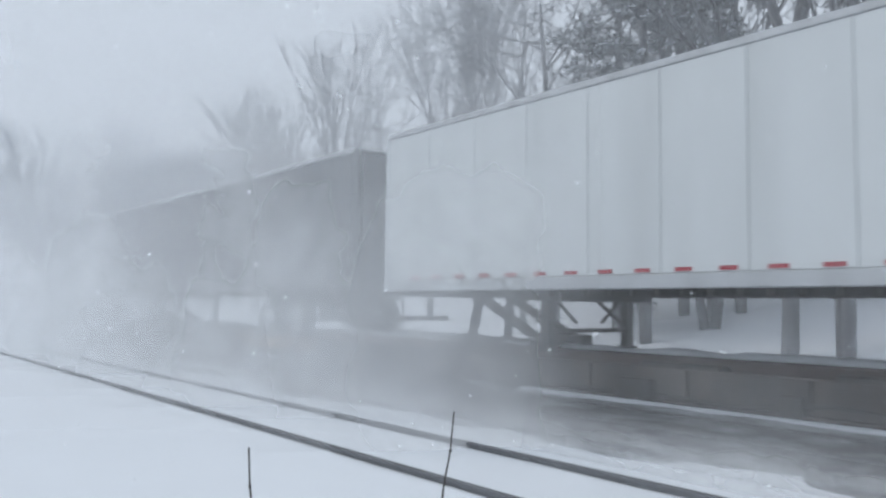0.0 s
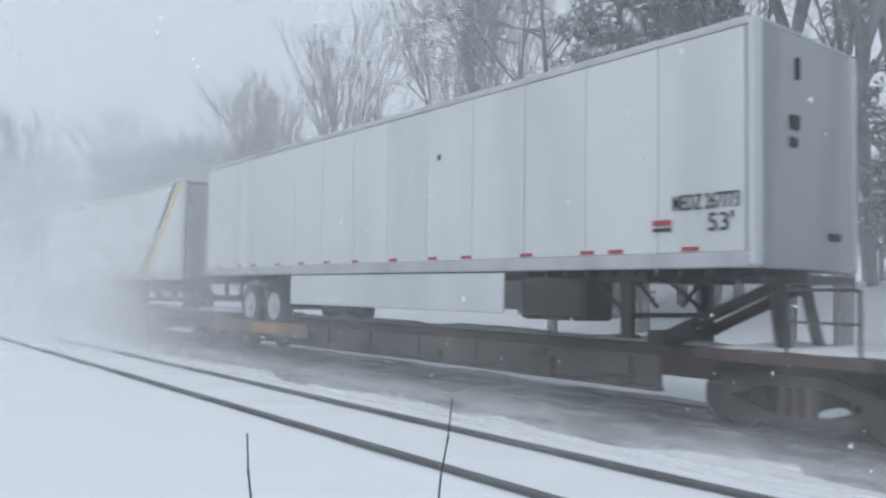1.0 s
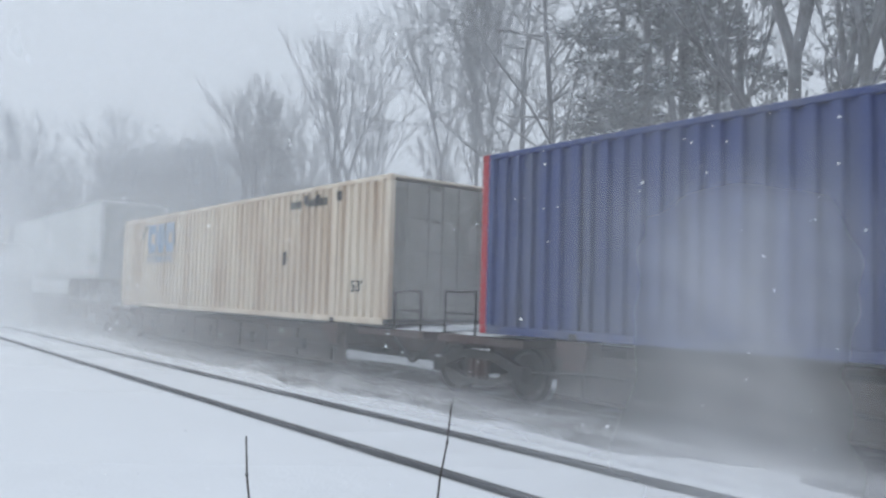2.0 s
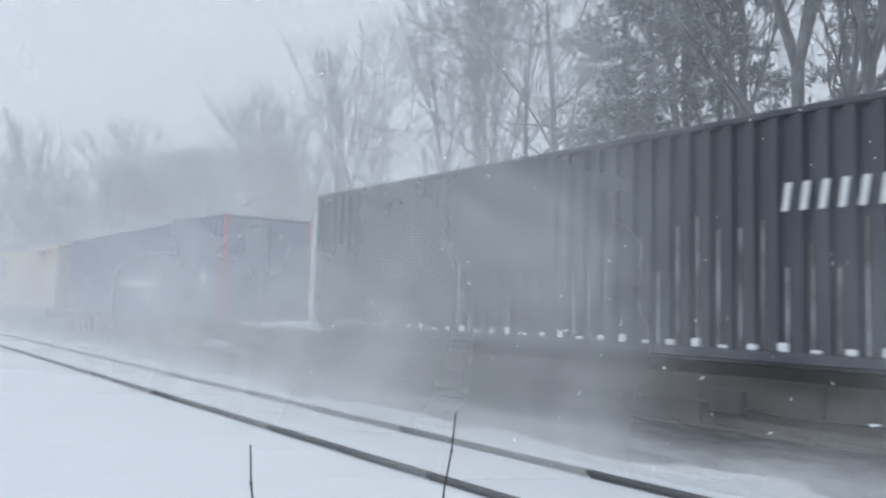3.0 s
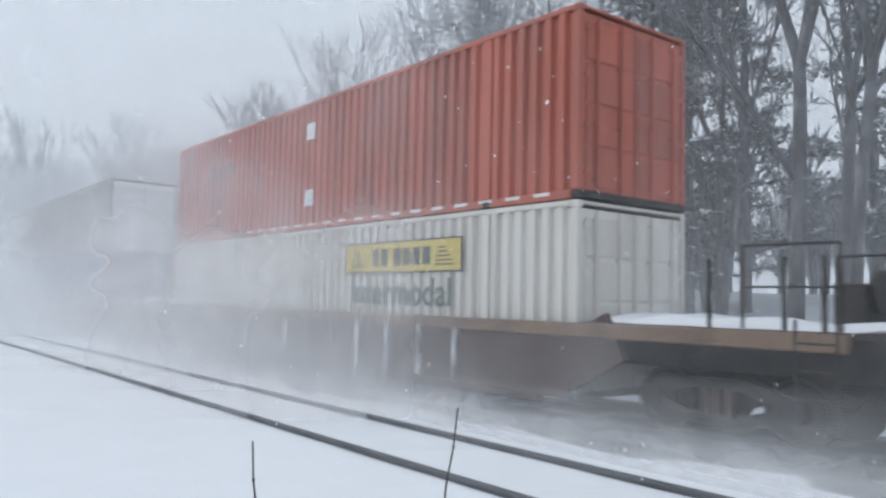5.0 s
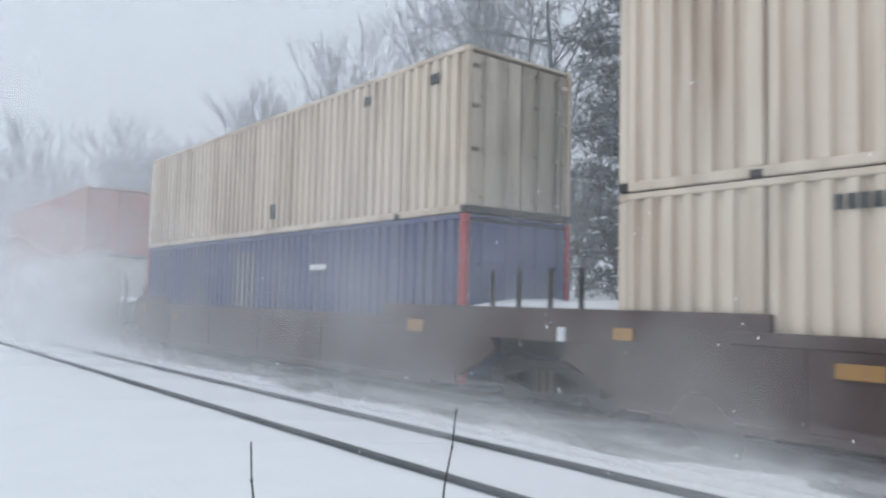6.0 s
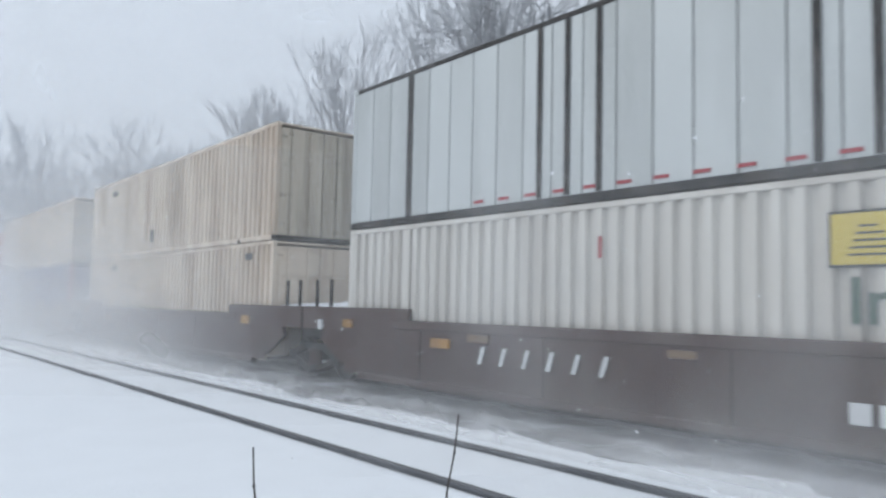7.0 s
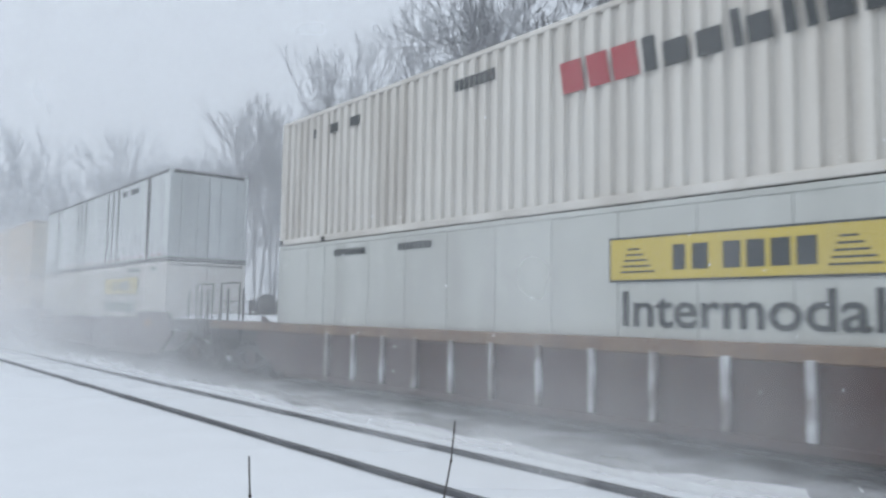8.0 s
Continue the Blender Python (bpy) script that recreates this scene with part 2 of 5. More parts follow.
def rail(x, label):
    """Head, web and foot, standing a hand's width out of the snow."""
    prof = ((-0.075, -0.17), (0.075, -0.17), (0.07, -0.155), (0.012, -0.14), (0.012, -0.045), (0.036, -0.035), (0.036, -0.006), (0.026, 0.0),
            (-0.026, 0.0), (-0.036, -0.006), (-0.036, -0.035), (-0.012, -0.045), (-0.012, -0.14), (-0.07, -0.155))
    bm = bmesh.new()
    loops = [[bm.verts.new((x + a, y, b)) for a, b in prof] for y in range(-300, 701, 20)]
    for p, q in zip(loops, loops[1:]):
        for i in range(len(prof)):
            j = (i + 1) % len(prof)
            bm.faces.new((p[i], q[i], q[j], p[j]))
    bmesh.ops.recalc_face_normals(bm, faces=bm.faces[:])
    tagged(part("rail", bm, STEEL_RAIL), label, "rail", "rails of the two tracks", "structure")


def ballast():
    """Broken stone half clear of snow, one loose bed, darkened for the train's shade."""
    rng = np.random.default_rng(7)
    bm = bmesh.new()
    xs = [7.0, 7.5, 8.2, 8.9, 9.3, 9.743, 10.2, 10.6, 11.2, 11.9]
    prof = [-0.10, -0.062, -0.045, -0.035, -0.03, -0.03, -0.03, -0.035, -0.05, -0.11]
    prev = None
    for k in range(170):
        y = -30 + k * 1.0
        row = [bm.verts.new((x + rng.normal(0, 0.09), y, z + rng.normal(0, 0.012))) for x, z in zip(xs, prof)]
        if prev:
            for i in range(len(xs) - 1):
                bm.faces.new((prev[i], prev[i + 1], row[i + 1], row[i]))
        prev = row
    tagged(part("ballast", bm, BALLAST), "track stone partly covered with blown snow, darkened to stand in for train shade", "ballast", kind="structure")


ground()
ballast()
for at in (NEAR_RAIL, NEAR_RAIL + GAUGE):
    rail(at, "dark steel rail half buried in snow, empty track")
for at in (TRAIN_X - GAUGE / 2, TRAIN_X + GAUGE / 2):
    rail(at, "dark steel rail under the passing freight train")


# ---- containers ----
HALF, LONG, HIGH = 1.295, 16.15, 2.88


def ribbed_side(x, out, y0, y1, z0, z1, pitch=0.29, depth=0.065):
    """A sheet folded into upright ribs between y0 and y1; out is the way it faces."""
    bm = bmesh.new()
    n = round((y0 - y1) / pitch)
    step, pts = (y0 - y1) / n, []
    for i in range(n):
        y = y0 - i * step
        pts += [(y, 0), (y - step * 0.40, 0), (y - step * 0.50, depth), (y - step * 0.90, depth)]
    pts.append((y1, 0))
    rows = [[bm.verts.new((x - out * d, y, z)) for y, d in pts] for z in (z0, z1)]
    inner = [[bm.verts.new((x - out * (depth + 0.02), y, z)) for y, d in pts] for z in (z0, z1)]
    for i in range(len(pts) - 1):
        for a, b in ((rows[0], rows[1]), (rows[1], inner[1]), (inner[1], inner[0]), (inner[0], rows[0])):
            bm.faces.new((a[i], a[i + 1], b[i + 1], b[i]))
    bmesh.ops.recalc_face_normals(bm, faces=bm.faces[:])
    return bm


def panel_side(x, out, y0, y1, z0, z1, pitch):
    gap = 0.004 if pitch > 1 else 0.012
    n = round((y0 - y1) / pitch)
    step = (y0 - y1) / n
    return [soft_box(min(x, x - out * 0.03), max(x, x - out * 0.03), y0 - (i + 1) * step + gap, y0 - i * step - gap, z0, z1, 0.005) for i in range(n)]


def snow_crust(parent, x0, x1, y0, y1, z, rise=0.05, step=0.35, seed=0):
    """A wind-cut ridge of snow lying on a ledge or roof."""
    rnd = random.Random(seed)
    bm = bmesh.new()
    n = max(2, int((y0 - y1) / step))
    prev = None
    for i in range(n + 1):
        y = y0 + (y1 - y0) * i / n
        h = rise * (0.25 + 0.75 * rnd.random()) * (0.2 if i in (0, n) else 1)
        a, b = x0 + (x1 - x0) * 0.12 * rnd.random(), x1 - (x1 - x0) * 0.12 * rnd.random()
        ring = [bm.verts.new(p) for p in ((a, y, z - 0.004), (a + (b - a) * 0.25, y, z + h * 0.8), (b - (b - a) * 0.25, y, z + h), (b, y, z - 0.004))]
        if prev:
            for k in range(4):
                bm.faces.new((prev[k], ring[k], ring[(k + 1) % 4], prev[(k + 1) % 4]))
        else:
            bm.faces.new(ring)
        prev = ring
    bm.faces.new(prev[::-1])
    bmesh.ops.recalc_face_normals(bm, faces=bm.faces[:])
    return part("snow_crust", bm, SNOW, parent, "thin crust of wind-packed snow")


def container(label, paint, end_paint=None, post_paint=None, smooth=0.0, slats=False, frame_paint=None, high=HIGH, ledge=0.13, seed=1, dark_posts=()):
    """A 53-foot box: y runs from 0 at the leading end to -LONG, z from 0."""
    c = thing("container", label, "container", "containers on the train")
    end_paint, post_paint, frame_paint = end_paint or paint, post_paint or paint, frame_paint or paint
    for out in (-1, 1):
        x = out * (HALF - 0.012)
        if smooth:
            for bm in panel_side(x, out, -0.12, -LONG + 0.12, ledge, high - 0.09, smooth):
                part("side_panel", bm, paint, c)
            back = x - out * 0.034
            part("side_liner", boxes((min(back, back - out * 0.02), max(back, back - out * 0.02), -LONG + 0.12, -0.12, ledge, high - 0.09)), BLACK, c)
        else:
            part("side_panel", ribbed_side(x, out, -0.14, -LONG + 0.14, ledge, high - 0.09), paint, c)
        lo, hi = sorted((out * HALF, out * (HALF - 0.07)))
        part("bottom_rail", soft_box(lo, hi, -LONG + 0.15, -0.15, 0.0, ledge), frame_paint, c)
        part("top_rail", soft_box(lo, hi, -LONG + 0.15, -0.15, high - 0.09, high), frame_paint, c)
        for y in (-2.0, -LONG + 2.0):
            lo2, hi2 = sorted((out * (HALF + 0.004), out * (HALF - 0.06)))
            part("support_post", soft_box(lo2, hi2, y - 0.09, y + 0.09, ledge + 0.003, high - 0.093), frame_paint, c)
            part("corner_casting", soft_box(*sorted((out * (HALF + 0.008), out * (HALF - 0.15))), y - 0.09, y + 0.09, -0.004, 0.1), BLACK, c)
        for y0, y1 in ((-0.15, 0.0), (-LONG, -LONG + 0.15)):
            lo, hi = sorted((out * HALF, out * (HALF - 0.12)))
            part("corner_post", soft_box(lo, hi, y0, y1, 0.12, high - 0.12), post_paint, c)
            part("corner_casting", soft_box(lo, hi, y0, y1, 0.0, 0.117), BLACK if post_paint is paint else post_paint, c)
            part("corner_casting", soft_box(lo, hi, y0, y1, high - 0.117, high), post_paint, c)
    part("roof", soft_box(-HALF + 0.07, HALF - 0.07, -LONG + 0.02, -0.02, high - 0.06, high - 0.008), frame_paint, c)
    part("floor", boxes((-HALF + 0.07, HALF - 0.07, -LONG + 0.03, -0.03, 0.02, ledge)), BLACK, c)
    # leading end: ribbed wall; trailing end: doors
    w = HALF - 0.12
    bm = bmesh.new()
    for i in range(9):
        x0 = -w + i * 2 * w / 9
        box(bm, x0 + 0.04, x0 + 2 * w / 9 - 0.04, -0.05, -0.012, 0.13, high - 0.13)
    box(bm, -w, w, -0.09, -0.05, 0.1, high - 0.1)
    part("end_wall", bm, end_paint, c)
    for s in (-1, 1):
        x0, x1 = sorted((s * 0.01, s * w))
        door = part("door", soft_box(x0, x1, -LONG + 0.02, -LONG + 0.07, 0.12, high - 0.12), end_paint, c)
        for i in range(14 if slats else 0 if smooth or end_paint is CREAM_END else 4):
            if slats:
                z = 0.2 + i * (high - 0.4) / 14
                part("slat", soft_box(x0 + 0.02, x1 - 0.02, -LONG - 0.04, -LONG + 0.018, z, z + 0.10), end_paint, door)
            else:
                z = 0.18 + i * (high - 0.36) / 4
                part("door_panel", soft_box(x0 + 0.05, x1 - 0.05, -LONG + 0.002, -LONG + 0.018, z, z + (high - 0.36) / 4 - 0.06, 0.006), end_paint, door)
        for k in (0.32, 0.78):
            bm = tube(bmesh.new(), (s * w * k, -LONG - 0.025, 0.14), (s * w * k, -LONG - 0.025, high - 0.14), 0.018, n=8)
            for z in (0.25, 1.1, 2.0, high - 0.3):
                box(bm, s * w * k - 0.05, s * w * k + 0.05, -LONG - 0.03, -LONG + 0.02, z, z + 0.05)
            part("lock_rod", bm, end_paint, door)
        for z in (0.35, 1.05, 1.8, 2.5):
            xa, xb = sorted((s * w, s * (w - 0.16)))
            part("hinge", boxes((xa, xb, -LONG - 0.005, -LONG + 0.025, z, z + 0.07)), end_paint, door)
    for y in dark_posts:
        part("dark_post", boxes((-HALF - 0.008, -HALF + 0.02, y - 0.05, y + 0.05, ledge + 0.01, high - 0.1)), BLACK, c, "dark exposed side post")
    snow_crust(c, -HALF + 0.02, HALF - 0.02, -0.1, -LONG + 0.1, high - 0.01, 0.05, 0.5, seed)
    return c


# ---- road trailers ----
def road_wheel(parent, x, y, z, out):
    """Tyre and dished rim of one outer wheel."""
    bm = lathe(bmesh.new(), (x, y, z), (out, 0, 0), ((-0.26, 0.30), (-0.25, 0.48), (-0.20, 0.515), (-0.03, 0.515), (0.0, 0.47), (0.0, 0.31), (-0.04, 0.29)), 24)
    tyre = part("wheel", bm, RUBBER, parent)
    bm = lathe(bmesh.new(), (x, y, z), (out, 0, 0), ((-0.04, 0.30), (0.0, 0.315), (0.006, 0.295), (-0.02, 0.265), (-0.035, 0.17), (0.0, 0.13), (0.04, 0.10), (0.05, 0.02)), 24)
    part("rim", bm, RIM, tyre, "pale dished wheel rim dusted with snow")


def trailer(label, paint, high, wheels, gear_y, nose_leads=True, end_paint=None, skirt=None, tank=None, marks=(), axle_z=-0.62):
    """A van trailer: y from 0 to -LONG, z from the underside of the side rail."""
    c = thing("semi_trailer", label, "trailer", "road trailers on the train")
    for out in (-1, 1):
        x = out * (HALF - 0.01)
        for bm in panel_side(x, out, -0.16, -LONG + 0.16, 0.20, high - 0.11, 1.22):
            part("side_panel", bm, paint, c)
        back = x - out * 0.028
        part("side_liner", boxes((min(back, back - out * 0.02), max(back, back - out * 0.02), -LONG + 0.16, -0.16, 0.20, high - 0.11)), ALU, c)
        lo, hi = sorted((out * (HALF + 0.006), out * (HALF - 0.06)))
        part("bottom_rail", soft_box(lo, hi, -LONG + 0.1, -0.1, 0.0, 0.195), ALU if paint is WHITE else paint, c, "pale aluminium side rail")
        part("top_rail", soft_box(lo, hi, -LONG + 0.1, -0.1, high - 0.105, high), ALU, c)
        for y0, y1 in ((-0.16, 0.0), (-LONG, -LONG + 0.16)):
            bm = soft_box(*sorted((out * HALF, out * (HALF - 0.16))), y0, y1, 0.0, high - 0.003, 0.05)
            part("corner_post", bm, paint, c)
    part("roof", soft_box(-HALF + 0.06, HALF - 0.06, -LONG + 0.02, -0.02, high - 0.05, high - 0.01), WHITE, c)
    part("floor", boxes((-HALF + 0.065, HALF - 0.065, -LONG + 0.04, -0.04, 0.02, 0.19)), BLACK, c)
    bm = bmesh.new()
    for i in range(40):
        y = -0.3 - i * (LONG - 0.6) / 40
        box(bm, -HALF + 0.07, HALF - 0.07, y - 0.04, y + 0.04, -0.09, 0.018)
    part("floor_beams", bm, BLACK, c)
    nose, tail = (-0.02, -LONG + 0.02) if nose_leads else (-LONG + 0.02, -0.02)
    w = HALF - 0.16
    part("nose_wall", soft_box(-w, w, min(nose, nose * 0.997), max(nose, nose * 0.997) + 0.02, 0.0, high - 0.06), end_paint or paint, c)
    d = -1 if nose_leads else 1
    for s in (-1, 1):
        lo, hi = sorted((s * 0.008, s * w))
        ya, yb = sorted((tail, tail + d * 0.05))
        door = part("door", soft_box(lo, hi, ya, yb, 0.12, high - 0.14), end_paint or DOOR_GREY, c, "dull grey rear door")
        for k in (0.12, 0.22, 0.3):
            bm = tube(bmesh.new(), (s * w * k, tail + d * 0.075, 0.1), (s * w * k, tail + d * 0.075, high - 0.12), 0.02, n=8)
            part("lock_rod", bm, BLACK, door)
        for z in (0.3, 0.95, 1.6, 2.3):
            xa, xb = sorted((s * w, s * (w - 0.2)))
            part("hinge", boxes((xa, xb, min(tail + d * 0.05, tail + d * 0.075), max(tail + d * 0.05, tail + d * 0.075), z, z + 0.08)), BLACK, door)
    bm = boxes((-1.1, 1.1, tail - 0.06 - 0.02, tail + 0.04, -0.62, -0.52), (-0.7, -0.6, tail - 0.05, tail + 0.03, -0.52, 0.0), (0.6, 0.7, tail - 0.05, tail + 0.03, -0.52, 0.0))
    part("bumper_guard", bm, BLACK, c)
    bm = bmesh.new()
    ys = [y for y in wheels]
    box(bm, -0.55, -0.42, min(ys) - 1.0, max(ys) + 1.0, -0.36, -0.09)
    box(bm, 0.42, 0.55, min(ys) - 1.0, max(ys) + 1.0, -0.36, -0.09)
    for y in ys:
        tube(bm, (-1.0, y, axle_z), (1.0, y, axle_z), 0.08, n=8)
        box(bm, -0.6, -0.4, y - 0.1, y + 0.1, axle_z - 0.05, -0.3)
        box(bm, 0.4, 0.6, y - 0.1, y + 0.1, axle_z - 0.05, -0.3)
    part("bogie", bm, BLACK, c)
    for y in ys:
        for out in (-1, 1):
            road_wheel(c, out * (HALF - 0.03), y, axle_z, out)
    # landing gear with cross braces
    for s in (-1, 1):
        bm = boxes((s * 0.95 - 0.07, s * 0.95 + 0.07, gear_y - 0.08, gear_y + 0.08, -0.88, 0.0), (s * 0.95 - 0.12, s * 0.95 + 0.12, gear_y - 0.13, gear_y + 0.13, -0.92, -0.88))
        beam(bm, (s * 0.95, gear_y, -0.6), (s * 0.95, gear_y + 0.75, -0.05), 0.05)
        part("landing_leg", bm, BLACK, c)
    bm = beam(bmesh.new(), (-0.9, gear_y, -0.62), (0.9, gear_y, -0.62), 0.07)
    beam(bm, (-0.88, gear_y, -0.05), (-0.3, gear_y, -0.5), 0.04)
    beam(bm, (0.88, gear_y, -0.05), (0.3, gear_y, -0.5), 0.04)
    box(bm, -1.1, 1.1, gear_y - 0.4, gear_y + 0.4, -0.16, -0.02)
    part("gear_brace", bm, BLACK, c)
    if skirt:
        for s in (-1, 1):
            part("side_skirt", soft_box(*sorted((s * (HALF - 0.02), s * (HALF - 0.05))), skirt[1], skirt[0], -0.66, -0.02), WHITE, c, "off-white side skirt panel")
    if tank:
        part("tank", soft_box(-HALF + 0.05, -HALF + 0.75, tank[1], tank[0], -0.72, -0.1, 0.06), BLACK, c, "black underslung tank")
    for y in marks:
        part("marker", boxes((-HALF - 0.004, -HALF + 0.02, y - 0.12, y + 0.12, 0.215, 0.268)), INK_RED, c, "red reflective strip")
    snow_crust(c, -HALF + 0.05, HALF - 0.05, -0.1, -LONG + 0.1, high - 0.012, 0.05, 0.5, 5)
    return c


# ---- railway cars ----
def truck(parent, y, z=0.0):
    """A two-axle railway truck: frames, springs, wheels with flanges."""
    bm = boxes((-0.95, 0.95, y - 0.22, y + 0.22, 0.38, 0.66))
    tube(bm, (0, y, 0.66), (0, y, 0.78), 0.32, n=14)
    t = part("truck", bm, BLACK, parent, "black two-axle railway truck")
    for s in (-1, 1):
        bm = bmesh.new()
        x0, x1 = sorted((s * 0.93, s * 1.07))
        beam(bm, (s, y - 0.95, 0.50), (s, y - 0.35, 0.70), 0.14, 0.16)
        beam(bm, (s, y + 0.95, 0.50), (s, y + 0.35, 0.70), 0.14, 0.16)
        beam(bm, (s, y - 0.95, 0.44), (s, y - 0.3, 0.24), 0.14, 0.13)
        beam(bm, (s, y + 0.95, 0.44), (s, y + 0.3, 0.24), 0.14, 0.13)
        box(bm, x0, x1, y - 0.40, y + 0.40, 0.62, 0.76)
        box(bm, x0, x1, y - 0.34, y + 0.34, 0.18, 0.29)
        for k in (-0.95, 0.95):
            box(bm, x0 - 0.02, x1 + 0.02, y + k - 0.16, y + k + 0.16, 0.34, 0.58)
        part("side_frame", bm, BLACK, t)
        for k in (-0.16, 0.0, 0.16):
            tube_bm = tube(bmesh.new(), (s, y + k, 0.29), (s, y + k, 0.62), 0.068, n=10)
            part("spring", tube_bm, MAROON, t)
        for k in (-0.89, 0.89):
            bm = lathe(bmesh.new(), (s * 0.65, y + k, 0.42), (s, 0, 0), ((0.0, 0.20), (0.0, 0.45), (0.03, 0.45), (0.045, 0.422), (0.135, 0.418), (0.135, 0.36), (0.08, 0.33), (0.08, 0.16), (0.17, 0.13), (0.17, 0.02)), 24)
            part("wheel", bm, BLACK, t)
    for k in (-0.89, 0.89):
        part("axle", tube(bmesh.new(), (-1.0, y + k, 0.42), (1.0, y + k, 0.42), 0.08, n=10), BLACK, t)
    return t


def hand_rail(parent, x, y0, y1, z0, z1, paint=BLACK):
    bm = bmesh.new()
    for y in (y0, y1):
        tube(bm, (x, y, z0), (x, y, z1), 0.022, n=8)
    tube(bm, (x, y0, z1), (x, y1, z1), 0.02, n=8)
    tube(bm, (x, y0, (z0 + z1) / 2), (x, y1, (z0 + z1) / 2), 0.014, n=8)
    return part("hand_rail", bm, paint, parent)


def well_car(label, paint, chord_paint, ribs, front, back, seed, truck_front=True, truck_back=True, marks=()):
    """A well car under one stack: y 0 is the stack's leading end. front, back: how far the decks reach past the stack."""
    c = thing("well_car", label, "railcar", "cars of the train")
    y0, y1 = -2.25, -LONG + 2.25
    for s in (-1, 1):
        xo = s * (HALF + 0.10)
        bm = boxes((*sorted((xo, xo - s * 0.03)), y1 - 2.2, y0 + 2.2, 0.28, 1.22))
        part("side_plate", bm, paint, c)
        reach = (-LONG - back, front) if ribs else (y1 - 0.5, y0 + 0.5)
        part("top_chord", soft_box(*sorted((xo + s * 0.03, xo - s * 0.085)), *reach, 1.16 if ribs else 1.20, 1.36), chord_paint, c)
        part("bottom_chord", soft_box(*sorted((xo + s * 0.05, xo - s * 0.12)), y1 - 1.6, y0 + 1.6, 0.20, 0.32), paint, c)
        n = 12
        for i in range(n):
            y = y0 - 0.3 - i * (y0 - y1 - 0.6) / (n - 1)
            if ribs:
                bm = soft_box(*sorted((xo, xo + s * 0.075)), y - 0.055, y + 0.055, 0.33, 1.195, 0.012)
                part("rib", bm, RIB_SNOW if s < 0 else paint, c, "side rib caked with snow" if s < 0 else "")
            elif i % 3 == 0:
                part("rib", soft_box(*sorted((xo, xo + s * 0.03)), y - 0.09, y + 0.09, 0.33, 1.195, 0.01), paint, c)
        for a, b, e in ((y0, front, 1), (y1, back, -1)):
            # sloping end of the side, and the raised deck over the truck
            bm = beam(bmesh.new(), (xo - s * 0.05, a + e * 2.1, 0.72), (xo - s * 0.05, a + e * 3.0, 1.2), 0.09, 0.7)
            part("end_gusset", bm, paint, c)
            ya, yb = sorted((a + e * 0.02, (b if e > 0 else -LONG - b)))
            if ribs:
                continue
            if b > 2.5:
                ym = a + e * 2.7
                part("end_sill", soft_box(*sorted((xo, xo - s * 0.09)), min(ym, a), max(ym, a), 1.08, 1.57), paint, c)
                ye = b if e > 0 else -LONG - b
                part("side_step", soft_box(*sorted((xo - s * 0.02, xo - s * 0.12)), min(ym, ye), max(ym, ye), 1.02, 1.36), BLACK, c)
            else:
                part("end_sill", soft_box(*sorted((xo, xo - s * 0.09)), ya, yb, 1.08, 1.57), paint, c)
    for a, b, e, tk in ((y0, front, 1, truck_front), (y1, -LONG - back, -1, truck_back)):
        ya, yb = sorted((a + e * 2.3, b))
        deck_z = 1.57 if not ribs and abs(b if e > 0 else b + LONG) < 2.5 else 1.38
        part("deck", soft_box(-HALF, HALF, ya, yb, deck_z - 0.08, deck_z - 0.003), paint, c)
        part("bolster", soft_box(-0.5, 0.5, ya, yb, 0.78, 1.30), BLACK, c)
        snow_crust(c, -HALF - 0.02, HALF - 0.2, yb - 0.05, ya + 0.05, deck_z, 0.16, 0.3, seed + (1 if e > 0 else 2))
        if tk:
            truck(c, b if abs(b if e > 0 else b + LONG) < 2.5 else b - e * 1.75)
        far_end = b
        room = abs(far_end) if e > 0 else abs(far_end + LONG)
        if room > 2.5:
            for x in (-1.2, 1.2):
                hand_rail(c, x, far_end - e * 0.15, far_end - e * 1.3, 1.38, 2.35)
            for k in (0.3, 0.75, 1.7):
                part("stanchion", tube(bmesh.new(), (-1.27, far_end - e * k, 1.38), (-1.27, far_end - e * k, 2.2), 0.03, n=8), BLACK, c)
            bm = tube(bmesh.new(), (0.55, far_end - e * 0.5, 1.85), (0.55, far_end - e * 0.42, 1.85), 0.28, n=18)
            part("brake_wheel", bm, BLACK, c)
            part("brake_box", soft_box(0.2, 0.9, min(far_end - e * 0.5, far_end - e * 0.9), max(far_end - e * 0.5, far_end - e * 0.9), 1.38, 1.95), BLACK, c)
            bm = boxes((-0.12, 0.12, min(far_end, far_end + e * 0.55), max(far_end, far_end + e * 0.55), 0.72, 0.98))
            part("coupler", bm, BLACK, c)
            bm = bmesh.new()
            for z in (0.35, 0.65, 0.95, 1.25):
                tube(bm, (-1.42, far_end - e * 0.1, z), (-1.42, far_end - e * 0.55, z), 0.016, n=6)
            for k in (0.1, 0.55):
                tube(bm, (-1.42, far_end - e * k, 0.3), (-1.42, far_end - e * k, 1.5), 0.02, n=6)
            part("ladder", bm, BLACK, c)
        else:
            for k in (0.35, 0.95):
                part("stanchion", tube(bmesh.new(), (-1.25, b - e * k, 1.38), (-1.25, b - e * k, 2.15), 0.04, n=8), BLACK, c)
    part("well_floor", boxes((-HALF - 0.05, HALF + 0.05, y1, y0, 0.15, 0.21)), BLACK, c)
    for y, z, w, h, mat in marks:
        part("stencil_plate", boxes((-HALF - 0.142, -HALF - 0.09, y - w / 2, y + w / 2, z - h / 2, z + h / 2)), mat, c, "small plate of faded paint")
    return c


